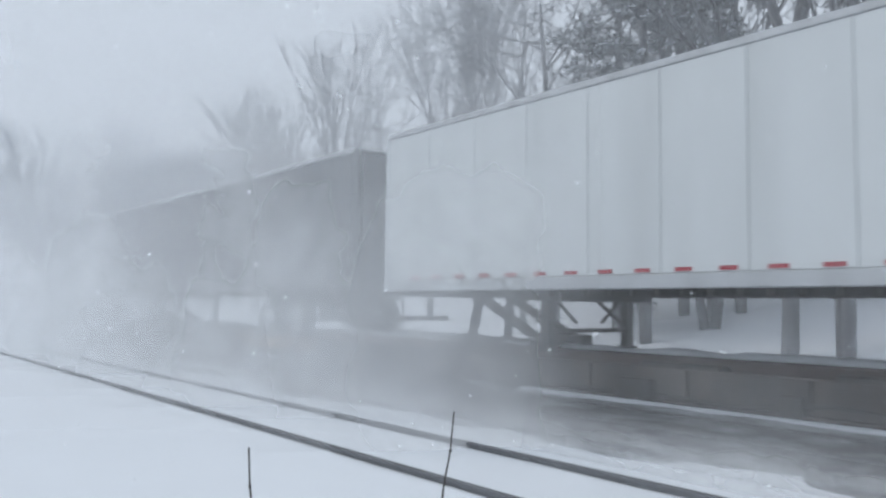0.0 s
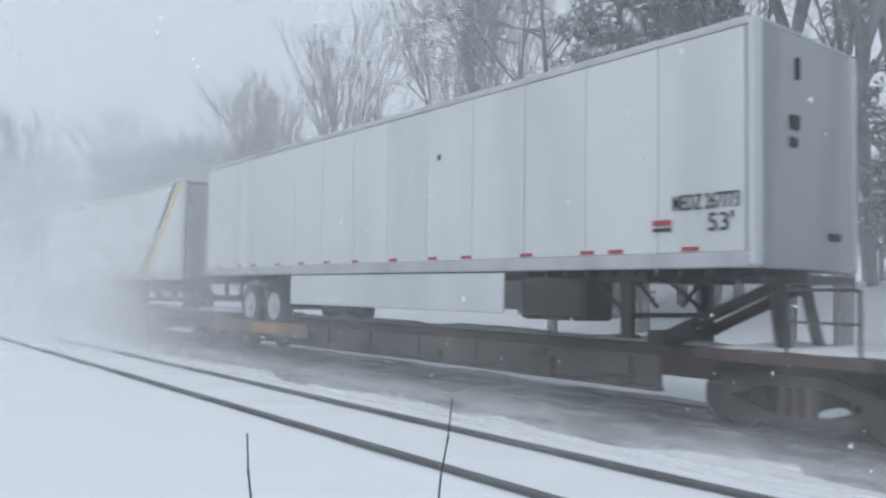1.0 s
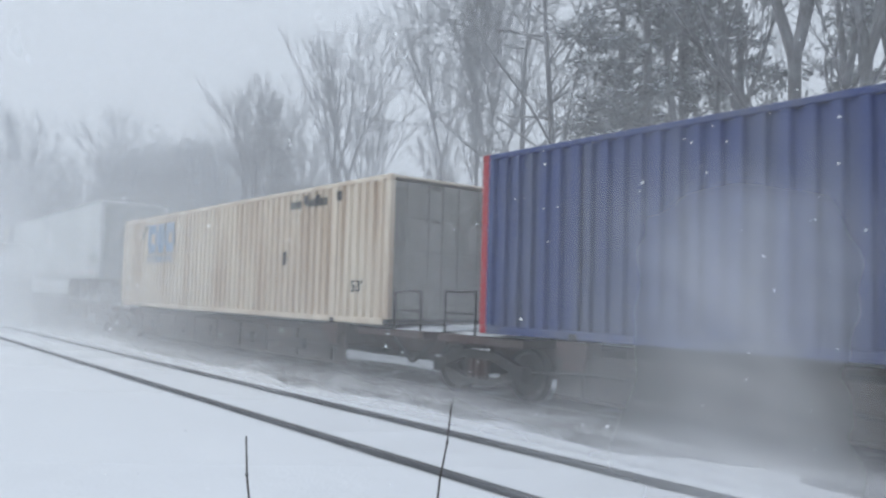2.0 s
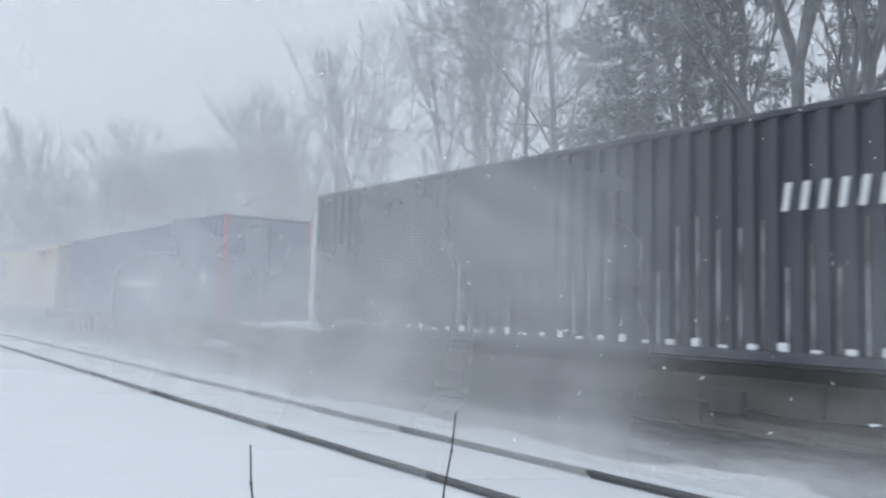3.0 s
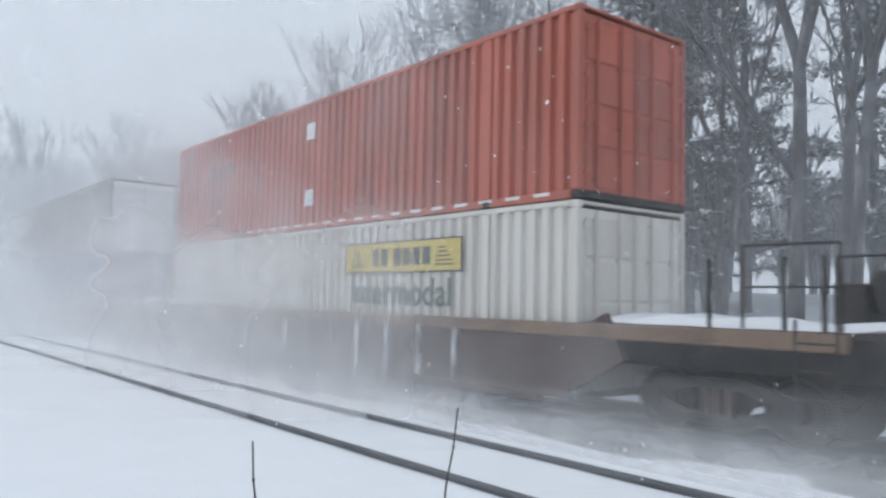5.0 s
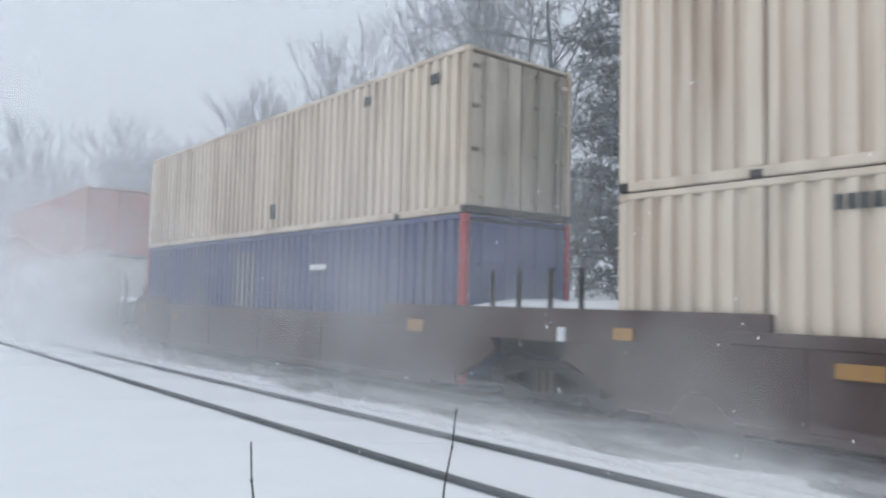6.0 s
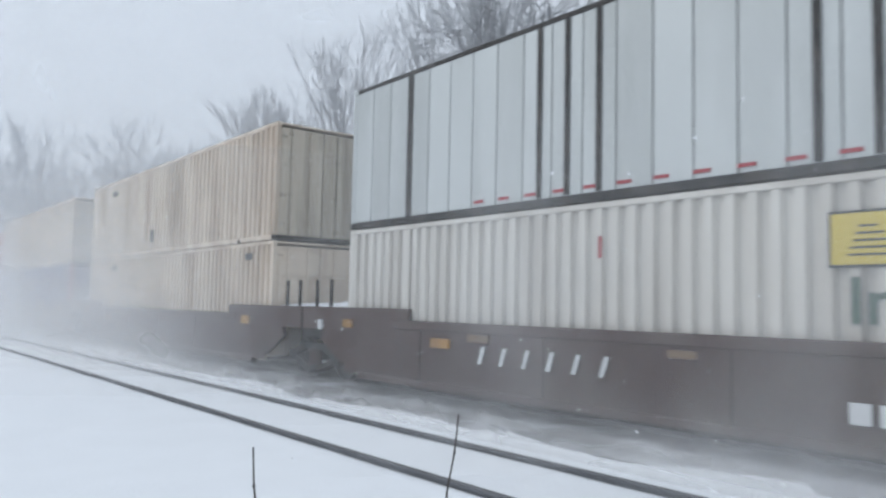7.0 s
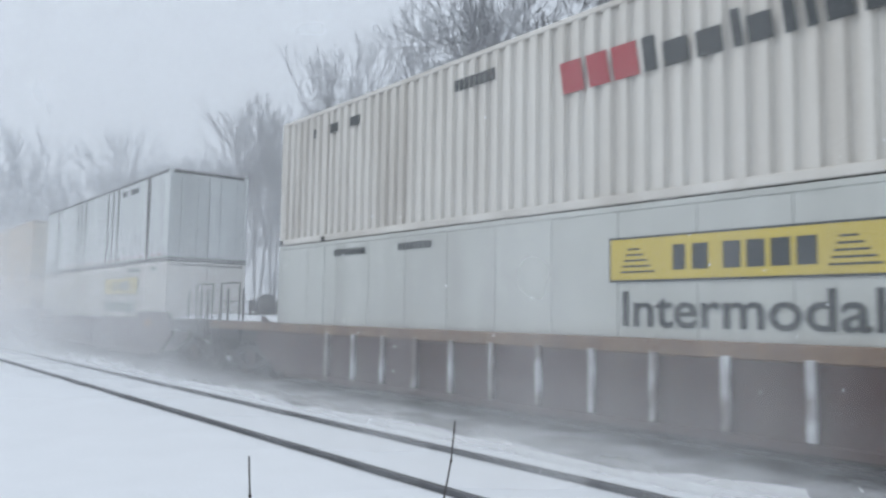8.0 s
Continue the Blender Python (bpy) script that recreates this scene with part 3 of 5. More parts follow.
def spine_car(label, front, back, pads, pan=None, hitch=None, truck_front=True, truck_back=True, sill=True, seed=3):
    """A skeleton car under one load: a centre beam with arms, a wheel pan and a trailer hitch where it has them."""
    c = thing("spine_car", label, "railcar", "cars of the train")
    part("spine", soft_box(-0.34, 0.34, -LONG - back + 0.4, front - 0.4, 0.52, 0.96, 0.03), MAROON, c)
    for y in pads:
        bm = boxes((-HALF + 0.02, HALF - 0.02, y - 0.2, y + 0.2, 0.62, 0.92))
        for s in (-1, 1):
            box(bm, *sorted((s * (HALF + 0.02), s * (HALF - 0.3))), y - 0.28, y + 0.28, 0.80, 1.04)
        part("cross_arm", bm, MAROON, c)
    if pan:
        for s in (-1, 1):
            part("wheel_pan", soft_box(*sorted((s * 0.4, s * (HALF + 0.08))), pan[1], pan[0], 0.60, 0.70), BLACK, c)
            part("pan_edge", soft_box(*sorted((s * (HALF + 0.08), s * (HALF + 0.13))), pan[1], pan[0], 0.58, 0.88), TAN, c, "rusty tan pan edge")
            part("pan_stripe", boxes((*sorted((s * (HALF + 0.134), s * (HALF + 0.12))), pan[1] + 1.2, pan[1] + 2.6, 0.64, 0.83)), ORANGE, c, "orange-yellow painted mark")
        for y in pan:
            part("cross_arm", boxes((-HALF, HALF, y - 0.15, y + 0.15, 0.45, 0.6)), MAROON, c)
    if sill:
        for s in (-1, 1):
            z0, ya, yb = (0.26, -LONG + 1.6, -1.6) if pads else (0.46, -LONG + 1.4, -1.4)
            bm = soft_box(*sorted((s * (HALF - 0.1), s * (HALF - 0.16))), ya, yb, z0, 0.86)
            part("side_sill", bm, DARK_SILL, c, "deep dark side sill")
            part("sill_flange", soft_box(*sorted((s * (HALF - 0.04), s * (HALF - 0.2))), ya, yb, z0 - 0.05, z0 - 0.002), DARK_SILL, c)
            for k in range(9):
                y = ya + 0.5 + k * (yb - ya - 1.0) / 8
                part("sill_rib", soft_box(*sorted((s * (HALF - 0.045), s * (HALF - 0.098))), y - 0.05, y + 0.05, z0 + 0.004, 0.855, 0.01), DARK_SILL, c)
    for e, b, tk in ((1, front, truck_front), (-1, -LONG - back, truck_back)):
        part("end_platform", soft_box(-1.2, 1.2, min(b, b - e * 2.1), max(b, b - e * 2.1), 0.86, 1.0), MAROON, c)
        snow_crust(c, -1.15, 0.9, max(b, b - e * 2.0), min(b, b - e * 2.0), 1.0, 0.10, 0.3, seed)
        if tk:
            truck(c, b - e * 0.9)
        hand_rail(c, -1.15, b - e * 0.15, b - e * 0.95, 1.0, 1.72)
        part("coupler", boxes((-0.13, 0.13, min(b, b + e * 0.35), max(b, b + e * 0.35), 0.7, 0.95)), BLACK, c)
    if hitch:
        y, e = hitch
        bm = bmesh.new()
        for s in (-0.45, 0.45):
            beam(bm, (s, y, 1.0), (s * 0.8, y + e * 0.15, 1.86), 0.14)
            beam(bm, (s, y + e * 1.75, 1.05), (s * 0.8, y + e * 0.2, 1.75), 0.13)
        box(bm, -0.6, 0.6, y - 0.4, y + 0.5, 1.80, 1.90)
        box(bm, -0.6, 0.6, y + e * 1.75 - 0.15, y + e * 1.75 + 0.15, 0.95, 1.15)
        part("trailer_hitch", bm, BLACK, c, "black folding trailer hitch")
    rnd = random.Random(seed * 7)
    for k in range(5):
        y = -3.2 - k * 2.35 + rnd.uniform(-0.4, 0.4)
        part("valve_box", soft_box(-HALF - 0.02, -HALF + 0.16, y - rnd.uniform(0.12, 0.35), y + rnd.uniform(0.12, 0.3), 0.42, 0.60 + rnd.uniform(0, 0.18), 0.02), BLACK, c)
    bm = bmesh.new()
    pts = [Vector((-HALF + 0.02, -1.2 - k * 1.2, 0.52 + rnd.uniform(-0.06, 0.08))) for k in range(12)]
    for a, b in zip(pts, pts[1:]):
        tube(bm, a, b, 0.022, n=6)
    part("brake_pipe", bm, BLACK, c)
    bm = bmesh.new()
    pts = [Vector((-0.55 - 0.1 * math.sin(k), -LONG - back + 0.5 + k * 0.22, 0.78 - 0.42 * math.sin(math.pi * k / 6))) for k in range(7)]
    for a, b in zip(pts, pts[1:]):
        tube(bm, a, b, 0.035, n=8)
    part("air_hose", bm, BLACK, c)
    part("brake_cylinder", tube(bmesh.new(), (-0.7, -9.0, 0.72), (-0.7, -8.2, 0.72), 0.17, n=14), BLACK, c)
    part("air_tank", tube(bmesh.new(), (-0.75, -6.8, 0.70), (-0.75, -5.6, 0.70), 0.2, n=14), BLACK, c)
    snow_crust(c, -0.3, 0.3, front - 2.2, -LONG - back + 2.2, 0.96, 0.1, 0.4, seed + 4)
    return c


# ---- the train, front to back ----
FACE = -HALF
TRAIN = []  # (thing, where its leading end stands at the start, height of its base)


def load(ob, at, z=0.0):
    TRAIN.append((ob, at, z))
    return ob


SPOTS = [-1.0 - 0.62 * i for i in range(25)]
# dark trailer
load(trailer("dark grey road trailer fading into blown snow", DARK_TRAILER, 2.9, (-12.4, -13.7), -4.0, True, DARK_TRAILER), 29.5, 1.90)
load(spine_car("dark skeleton flat car carrying a dark trailer", 0.5, 0.5, (), (-11.3, -14.9), (-1.6, -1)), 29.5)
# striped white trailer
t = trailer("white road trailer with a blue and yellow slanting stripe", WHITE, 2.98, (-10.87, -12.15), -3.95, True, DOOR_GREY, marks=SPOTS)
for name, mat, off in (("blue_stripe", STRIPE_BLUE, 0.0), ("yellow_stripe", STRIPE_YELLOW, 0.40)):
    bm = bmesh.new()
    v = [bm.verts.new((x, y - off, z)) for x in (FACE - 0.004, FACE + 0.012) for y, z in ((-12.62, 0.2), (-12.90, 0.2), (-15.62, 2.87), (-15.34, 2.87))]
    for f in ((3, 2, 1, 0), (4, 5, 6, 7), (0, 1, 5, 4), (1, 2, 6, 5), (2, 3, 7, 6), (3, 0, 4, 7)):
        bm.faces.new([v[i] for i in f])
    bmesh.ops.recalc_face_normals(bm, faces=bm.faces[:])
    part(name, bm, mat, t)
bars("stencil", INK, t, FACE, 0.33, 0.40, ((-15.2, -15.6),))
load(t, 12.33, 1.86)
load(spine_car("rusty skeleton flat car carrying the striped trailer", 0.5, 0.95, (), (-9.6, -14.9), (-1.6, -1), True, False), 12.33)
# plain white trailer, doors leading
t = trailer("white road trailer with dark identification lettering and red markers", WHITE, 2.98, (-2.83, -4.10), -14.05, False, DOOR_GREY, (-4.9, -11.9), (-12.2, -13.5),
            (-0.9, -2.2, -3.0, -4.3, -5.4, -6.5, -7.6, -8.9, -10.1, -11.0, -12.4, -13.6, -14.1, -15.25), axle_z=-0.73)
lettering("lettering", "MEDZ 267773", INK, t, FACE, -15.0, 0.72, 0.20, 0.92)
lettering("lettering", "53'", INK, t, FACE, -15.5, 0.45, 0.23, 0.34)
bars("stencil", INK, t, FACE, 1.95, 2.05, ((-10.2, -10.28),))
bars("stencil", INK_RED, t, FACE, 0.55, 0.62, ((-14.7, -14.98),))
bars("stencil", INK, t, FACE, 0.47, 0.52, ((-14.7, -14.98),))
for x, z, w, h in ((-0.35, 2.35, 0.07, 0.28), (-0.42, 1.72, 0.2, 0.18), (-0.45, 1.5, 0.16, 0.12), (0.6, 0.4, 0.3, 0.1)):
    part("nose_fitting", soft_box(x - w / 2, x + w / 2, -LONG - 0.02, -LONG + 0.06, z, z + h), BLACK, t, "small dark fitting on the nose wall")
load(t, -5.69, 1.97)
load(spine_car("dark skeleton flat car with a folding hitch under a trailer", 0.95, 1.2, (), (-1.0, -6.0), (-16.0, 1), True, True), -5.69)
# weathered cream container
t = container("weathered cream ribbed container with a faded blue emblem", CREAM_RUST, end_paint=GREY, seed=11)
bm = bmesh.new()
for cy, w in ((-2.92, 0.46), (-3.72, 0.36), (-4.48, 0.42)):
    for z0, z1, k in ((1.70, 1.92, 0.78), (1.92, 2.36, 1.0), (2.36, 2.60, 0.86)):
        box(bm, FACE - 0.008, FACE + 0.004, cy - w * k, cy + w * k * 0.8, z0, z1)
part("emblem", bm, INK_BLUE, t, "faded blue emblem of plain rounded blocks")
for cy in (-2.98, -4.5):
    part("emblem_gap", boxes((FACE - 0.012, FACE + 0.002, cy - 0.22, cy + 0.1, 1.98, 2.3)), CREAM_RUST, t)
lettering("lettering", "INTERMODAL", INK_BLUE, t, FACE, -2.55, 1.40, 0.22, 2.3)
lettering("lettering", "53'", INK, t, FACE, -14.85, 0.62, 0.24, 0.42)
bars("stencil", INK, t, FACE, 2.45, 2.62, [(-12.2 - 0.13 * i, -12.29 - 0.13 * i) for i in range(4)] + [(-12.95 - 0.15 * i, -13.05 - 0.15 * i) for i in range(6)])
for y, z in ((-2.1, 2.3), (-2.35, 2.55), (-14.3, 2.6), (-13.4, 2.6), (-12.9, 2.62)):
    part("rust_plate", boxes((FACE - 0.01, FACE + 0.01, y - 0.09, y + 0.09, z - 0.1, z + 0.1)), BLACK, t, "dark rusted patch")
part("placard", boxes((FACE - 0.01, FACE + 0.01, -12.05, -11.9, 1.2, 1.5)), BLACK, t)
load(t, -24.85, 1.06)
load(spine_car("dark skeleton car under a weathered cream container", 1.4, 1.0, (-2.0, -14.15), None, None, True, False, True, 21), -24.85)
# blue container, then the dark ribbed one
t = container("blue ribbed container half hidden by blowing snow", BLUE, post_paint=SIGNAL_RED, seed=13)
bars("emblem", INK_WHITE, t, FACE, 0.9, 1.15, [(-7.4 - 0.45 * i, -7.75 - 0.45 * i) for i in range(7)], "row of pale plain blocks")
part("placard", boxes((FACE - 0.01, FACE + 0.01, -14.9, -14.6, 0.9, 1.3)), INK_WHITE, t)
load(t, -43.6, 1.06)
load(spine_car("dark skeleton car under a blue container", 1.2, 2.2, (-2.0, -14.15), seed=23), -43.6)
t = container("dark navy ribbed container with snow caught in its ribs", NAVY, end_paint=NAVY, post_paint=GREY_WHITE, seed=15)
bars("emblem", INK_WHITE, t, FACE, 1.70, 2.02, [(-10.75 - 0.21 * i, -10.83 - 0.21 * i) for i in range(8)], "row of slender pale bars", 0.05)
bm = lathe(bmesh.new(), (FACE + 0.005, -12.9, 1.86), (-1, 0, 0), ((0, 0.24), (0.01, 0.24)), 4)
part("emblem", bm, INK_WHITE, t, "pale diamond emblem")
for i in range(40):
    y = -1.0 - i * 0.372
    part("snow_lump", soft_box(FACE - 0.005, FACE + 0.05, y - 0.09, y + 0.03, 0.13, 0.17 + 0.03 * (i % 3), 0.012), SNOW, t)
rnd = random.Random(77)
for i in range(55):
    y = -0.14 - (i + 0.7) * (LONG - 0.28) / 55
    top = rnd.uniform(1.0, 1.75)
    part("snow_line", soft_box(FACE + 0.058, FACE + 0.082, y - 0.012, y + 0.012, 0.135, top, 0.004), RIB_SNOW, t, "line of snow caught in a rib" if i == 0 else "")
load(t, -64.5, 1.06)
load(spine_car("dark skeleton car under a dark navy container", 1.9, 1.9, (-2.0, -14.15), seed=25), -64.5)

BOTTOM, SPLIT = 0.245, 3.15
# grey over blue
t = container("blue ribbed container with red corner posts", BLUE, post_paint=SIGNAL_RED, seed=17)
bm = lathe(bmesh.new(), (FACE + 0.005, -2.95, 1.94), (-1, 0, 0), ((0, 0.36), (0.01, 0.36)), 8)
part("emblem", bm, INK_WHITE, t, "white globe emblem with dark gaps and fine lines")
for y, z, w, h in ((-3.0, 1.98, 0.035, 0.44), (-2.86, 1.94, 0.03, 0.34), (-2.93, 1.70, 0.2, 0.03)):
    part("emblem_gap", boxes((FACE - 0.012, FACE, y - w / 2, y + w / 2, z - h / 2, z + h / 2)), BLUE, t)
for i in range(11):
    part("emblem_line", boxes((FACE - 0.012, FACE + 0.004, -3.98 + 0.02 * abs(i - 5), -3.12, 1.60 + i * 0.066, 1.62 + i * 0.066)), INK_FADED, t)
bars("emblem", INK_FADED, t, FACE, 1.25, 1.80, ((-5.6, -6.0), (-6.12, -6.45), (-6.6, -6.95), (-7.1, -7.4)), "row of white plain blocks")
bars("emblem", INK_FADED, t, FACE, 1.25, 1.66, [(-9.9 - 0.36 * i, -10.12 - 0.36 * i) for i in range(10)], "row of white plain blocks")
lettering("lettering", "53", INK_WHITE, t, FACE, -14.95, 1.82, 0.32, 0.4)
part("placard", boxes((FACE - 0.01, FACE + 0.01, -15.4, -14.97, 1.30, 1.66)), INK_WHITE, t)
part("placard", boxes((FACE - 0.01, FACE + 0.01, -10.3, -10.0, 2.0, 2.35)), INK_WHITE, t)
load(t, -85.67, BOTTOM)
t = container("grey weathered ribbed container with white slatted end doors", GREY, end_paint=INK_WHITE, seed=19, slats=True, post_paint=GREY)
part("placard", boxes((FACE - 0.01, FACE + 0.01, -14.9, -14.55, 0.6, 0.95)), YELLOW, t)
part("placard", boxes((FACE - 0.01, FACE + 0.01, -3.1, -2.95, 1.4, 1.6)), INK, t)
load(t, -85.67, SPLIT)
load(well_car("rusty brown well car with snow-caked ribs", MAROON, TAN, True, 2.9, 3.6, 31), -85.67)
# red over white
t = container("white ribbed container with a yellow sign and green lettering", WHITE_RIB, seed=27)


def yellow_sign(t, y, z, w=3.72, h=0.60):
    s = part("sign", soft_box(FACE - 0.012, FACE + 0.01, y - w, y, z, z + h, 0.004), INK, t, "yellow sign with a black border and plain bars")
    part("sign_face", boxes((FACE - 0.017, FACE - 0.011, y - w + 0.03, y - 0.03, z + 0.03, z + h - 0.03)), YELLOW, s)
    for k in range(5):
        zz = z + 0.12 + k * 0.075
        part("sign_line", boxes((FACE - 0.021, FACE - 0.015, y - 0.75 + k * 0.06, y - 0.2 - k * 0.03, zz, zz + 0.025)), INK, s)
        part("sign_line", boxes((FACE - 0.021, FACE - 0.015, y - w + 0.2 + k * 0.06, y - w + 0.75 - k * 0.03, zz, zz + 0.025)), INK, s)
    for a, b in ((-1.02, -1.2), (-1.3, -1.52), (-1.72, -1.95), (-2.02, -2.25), (-2.32, -2.55), (-2.62, -2.85)):
        part("sign_block", boxes((FACE - 0.021, FACE - 0.015, y + b, y + a, z + 0.14, z + h - 0.14)), INK, s)


yellow_sign(t, -9.87, 1.88)
lettering("lettering", "Intermodal", INK_GREEN, t, FACE, -10.1, 1.28, 0.50, 3.2)
load(t, -109.14, BOTTOM)
t = container("red oxide ribbed container with white edge markers", RED, seed=29)
bars("emblem", INK_RUST, t, FACE, 1.76, 2.0, [(-2.4 - 0.3 * i, -2.62 - 0.3 * i) for i in range(6)], "row of dark faded plain blocks")
for z in (0.6, 2.1):
    bm = lathe(bmesh.new(), (FACE + 0.005, -8.2, z + 0.1), (-1, 0, 0), ((0, 0.26), (0.01, 0.26)), 4)
    part("placard", bm, INK_WHITE, t, "white diamond placard")
for i in range(24):
    y = -0.7 - i * 0.64
    part("marker", boxes((FACE - 0.006, FACE + 0.01, y - 0.16, y + 0.16, 0.07, 0.12)), INK_WHITE, t, "white reflective strip")
load(t, -109.14, SPLIT)
load(well_car("brown well car with snow-caked ribs and tan chord", MAROON, TAN, True, 3.5, 3.8, 33), -109.14)
# cream over blue
t = container("blue ribbed container with red corner posts", BLUE, post_paint=SIGNAL_RED, seed=35)
bars("stencil", INK_WHITE, t, FACE, 2.0, 2.12, ((-10.9, -11.6),))
for k in range(4):
    y = -0.14 - (24 + k + 0.2) * (LONG - 0.28) / 55
    part("worn_patch", boxes((FACE - 0.002, FACE + 0.02, y - 0.055, y + 0.055, 0.4 + 0.1 * k, 2.5)), GREY, t, "worn grey patch on a rib")
load(t, -133.23, BOTTOM)
t = container("cream ribbed container with rust-stained doors", CREAM, seed=37, end_paint=CREAM_END)
part("placard", boxes((FACE - 0.01, FACE + 0.01, -9.1, -8.85, 0.35, 0.7)), INK, t)
bars("stencil", INK, t, FACE, 2.35, 2.55, ((-12.9, -13.0), (-13.04, -13.14), (-15.1, -15.35)))
load(t, -133.23, SPLIT)
PLATES = ((-0.2, 1.25, 0.32, 0.16, ORANGE), (0.9, 1.2, 0.14, 0.2, INK_WHITE), (-4.2, 1.12, 0.5, 0.12, TAN), (-15.0, 1.2, 0.45, 0.2, ORANGE), (-8.0, 1.1, 0.4, 0.09, TAN), (-3.2, 1.0, 0.5, 0.16, ORANGE))
load(well_car("dark maroon well car with orange plates", MAROON, MAROON, False, 3.8, 1.63, 39, True, True, PLATES), -133.23)
# cream double
t = container("cream ribbed container in the well of the car", CREAM, seed=41)
bars("stencil", INK, t, FACE, 2.45, 2.62, [(-2.9 - 0.13 * i, -3.0 - 0.13 * i) for i in range(5)] + [(-14.6, -15.0)])
load(t, -152.61, BOTTOM)
t = container("cream ribbed container with dark streaks, stacked on another", CREAM, seed=43, end_paint=CREAM_END)
part("placard", boxes((FACE - 0.01, FACE + 0.01, -7.4, -7.1, 0.38, 0.78)), INK, t, "dark diamond placard")
for k in range(5):
    y = -0.14 - (29 + k + 0.2) * (LONG - 0.28) / 55
    part("soot_streak", boxes((FACE + 0.006, FACE + 0.03, y - 0.056, y + 0.056, (1.3, 0.5, 0.2, 0.7, 1.5)[k], 2.78)), SOOT, t, "sooty brown streak down a rib")
bars("stencil", INK, t, FACE, 2.3, 2.5, [(-2.6 - 0.14 * i, -2.7 - 0.14 * i) for i in range(5)])
load(t, -152.61, SPLIT)
load(well_car("dark maroon well car carrying two cream containers", MAROON, MAROON, False, 1.63, 1.7, 45, False, True, PLATES), -152.61)
# panelled white over ribbed white
t = container("white ribbed container with a yellow sign and green lettering", WHITE_RIB, seed=47)
yellow_sign(t, -9.75, 1.88)
lettering("lettering", "Intermodal", INK_GREEN, t, FACE, -9.98, 1.28, 0.50, 3.2)
bars("stencil", INK, t, FACE, 2.62, 2.74, [(-12.4 - 0.1 * i, -12.47 - 0.1 * i) for i in range(12)] + [(-14.75, -15.2)])
part("marker", boxes((FACE - 0.006, FACE + 0.01, -6.62, -6.56, 2.1, 2.4)), INK_RED, t)
load(t, -172.24, BOTTOM)
t = container("pale panelled container with exposed dark posts", GREY_WHITE, smooth=0.62, seed=49, frame_paint=BLACK, post_paint=GREY_WHITE, end_paint=GREY_WHITE,
              dark_posts=(-5.38, -5.95, -6.55, -9.65, -10.29, -10.92, -14.3))
bars("stencil", INK, t, FACE, 2.42, 2.62, [(-11.4 - 0.14 * i, -11.5 - 0.14 * i) for i in range(4)] + [(-12.3 - 0.15 * i, -12.4 - 0.15 * i) for i in range(6)])
for i in range(20):
    y = -4.0 - 0.6 * i
    part("marker", boxes((FACE - 0.006, FACE + 0.01, y - 0.12, y + 0.12, 0.19, 0.24)), INK_RED, t, "red reflective strip")
load(t, -172.24, SPLIT)
t = well_car("dark brown well car with scrawled paint on its side", MAROON, MAROON, False, 1.7, 3.6, 51, False, True, PLATES)
bars("scrawl", INK_WHITE, t, FACE - 0.135, 0.72, 1.0, [(-4.3 - 0.5 * i, -4.38 - 0.5 * i) for i in range(6)], "faint scrawled paint", 0.1)
bars("stencil", INK_WHITE, t, FACE - 0.135, 0.52, 0.74, ((-10.0, -10.22), (-10.3, -10.5), (-10.6, -10.8)))
load(t, -172.24)
# ribbed white over smooth white
t = container("smooth pale grey container with a yellow sign and dark lettering", PALE, smooth=1.22, seed=53)
yellow_sign(t, -9.78, 1.84)
lettering("lettering", "Intermodal", INK, t, FACE, -10.0, 1.25, 0.47, 3.3)
bars("stencil", INK, t, FACE, 2.55, 2.68, [(-2.5 - 0.1 * i, -2.57 - 0.1 * i) for i in range(12)] + [(-4.8 - 0.13 * i, -4.89 - 0.13 * i) for i in range(8)])
load(t, -195.88, BOTTOM)
t = container("white ribbed container with red and dark emblem blocks", WHITE_RIB, seed=55)
bars("emblem", INK_RED, t, FACE, 1.72, 2.20, ((-8.85, -9.25), (-9.35, -9.72), (-9.80, -10.22)), "red plain blocks", -0.08)
bars("emblem", INK, t, FACE, 1.72, 2.20, ((-10.32, -10.52), (-11.62, -11.74), (-12.26, -12.40), (-12.52, -12.64)), "tall dark plain blocks", -0.06)
bars("emblem", INK, t, FACE, 1.72, 2.06, ((-10.66, -11.02), (-11.14, -11.50), (-11.84, -12.14), (-12.76, -13.06), (-13.16, -13.46)), "low dark plain blocks", -0.04)
bars("stencil", INK, t, FACE, 2.3, 2.5, [(-1.5, -1.58), (-2.2, -2.5), (-3.0, -3.35)] + [(-6.4 - 0.13 * i, -6.5 - 0.13 * i) for i in range(8)])
load(t, -195.88, SPLIT)
load(well_car("rusty brown well car with tan chord and snowy ribs", MAROON, TAN, True, 3.6, 3.2, 57), -195.88)


# ---- trees ----
def at_angle(az, dist):
    return math.sin(radians(az)) * dist, math.cos(radians(az)) * dist


def limb_points(rnd, start, way, length, segs, wander, lift):
    pts, p, d = [Vector(start)], Vector(start), Vector(way).normalized()
    for _ in range(segs):
        d = (d + Vector((rnd.uniform(-1, 1), rnd.uniform(-1, 1), rnd.uniform(-1, 1))) * wander + Vector((0, 0, lift))).normalized()
        p = p + d * length / segs
        pts.append(p.copy())
    return pts


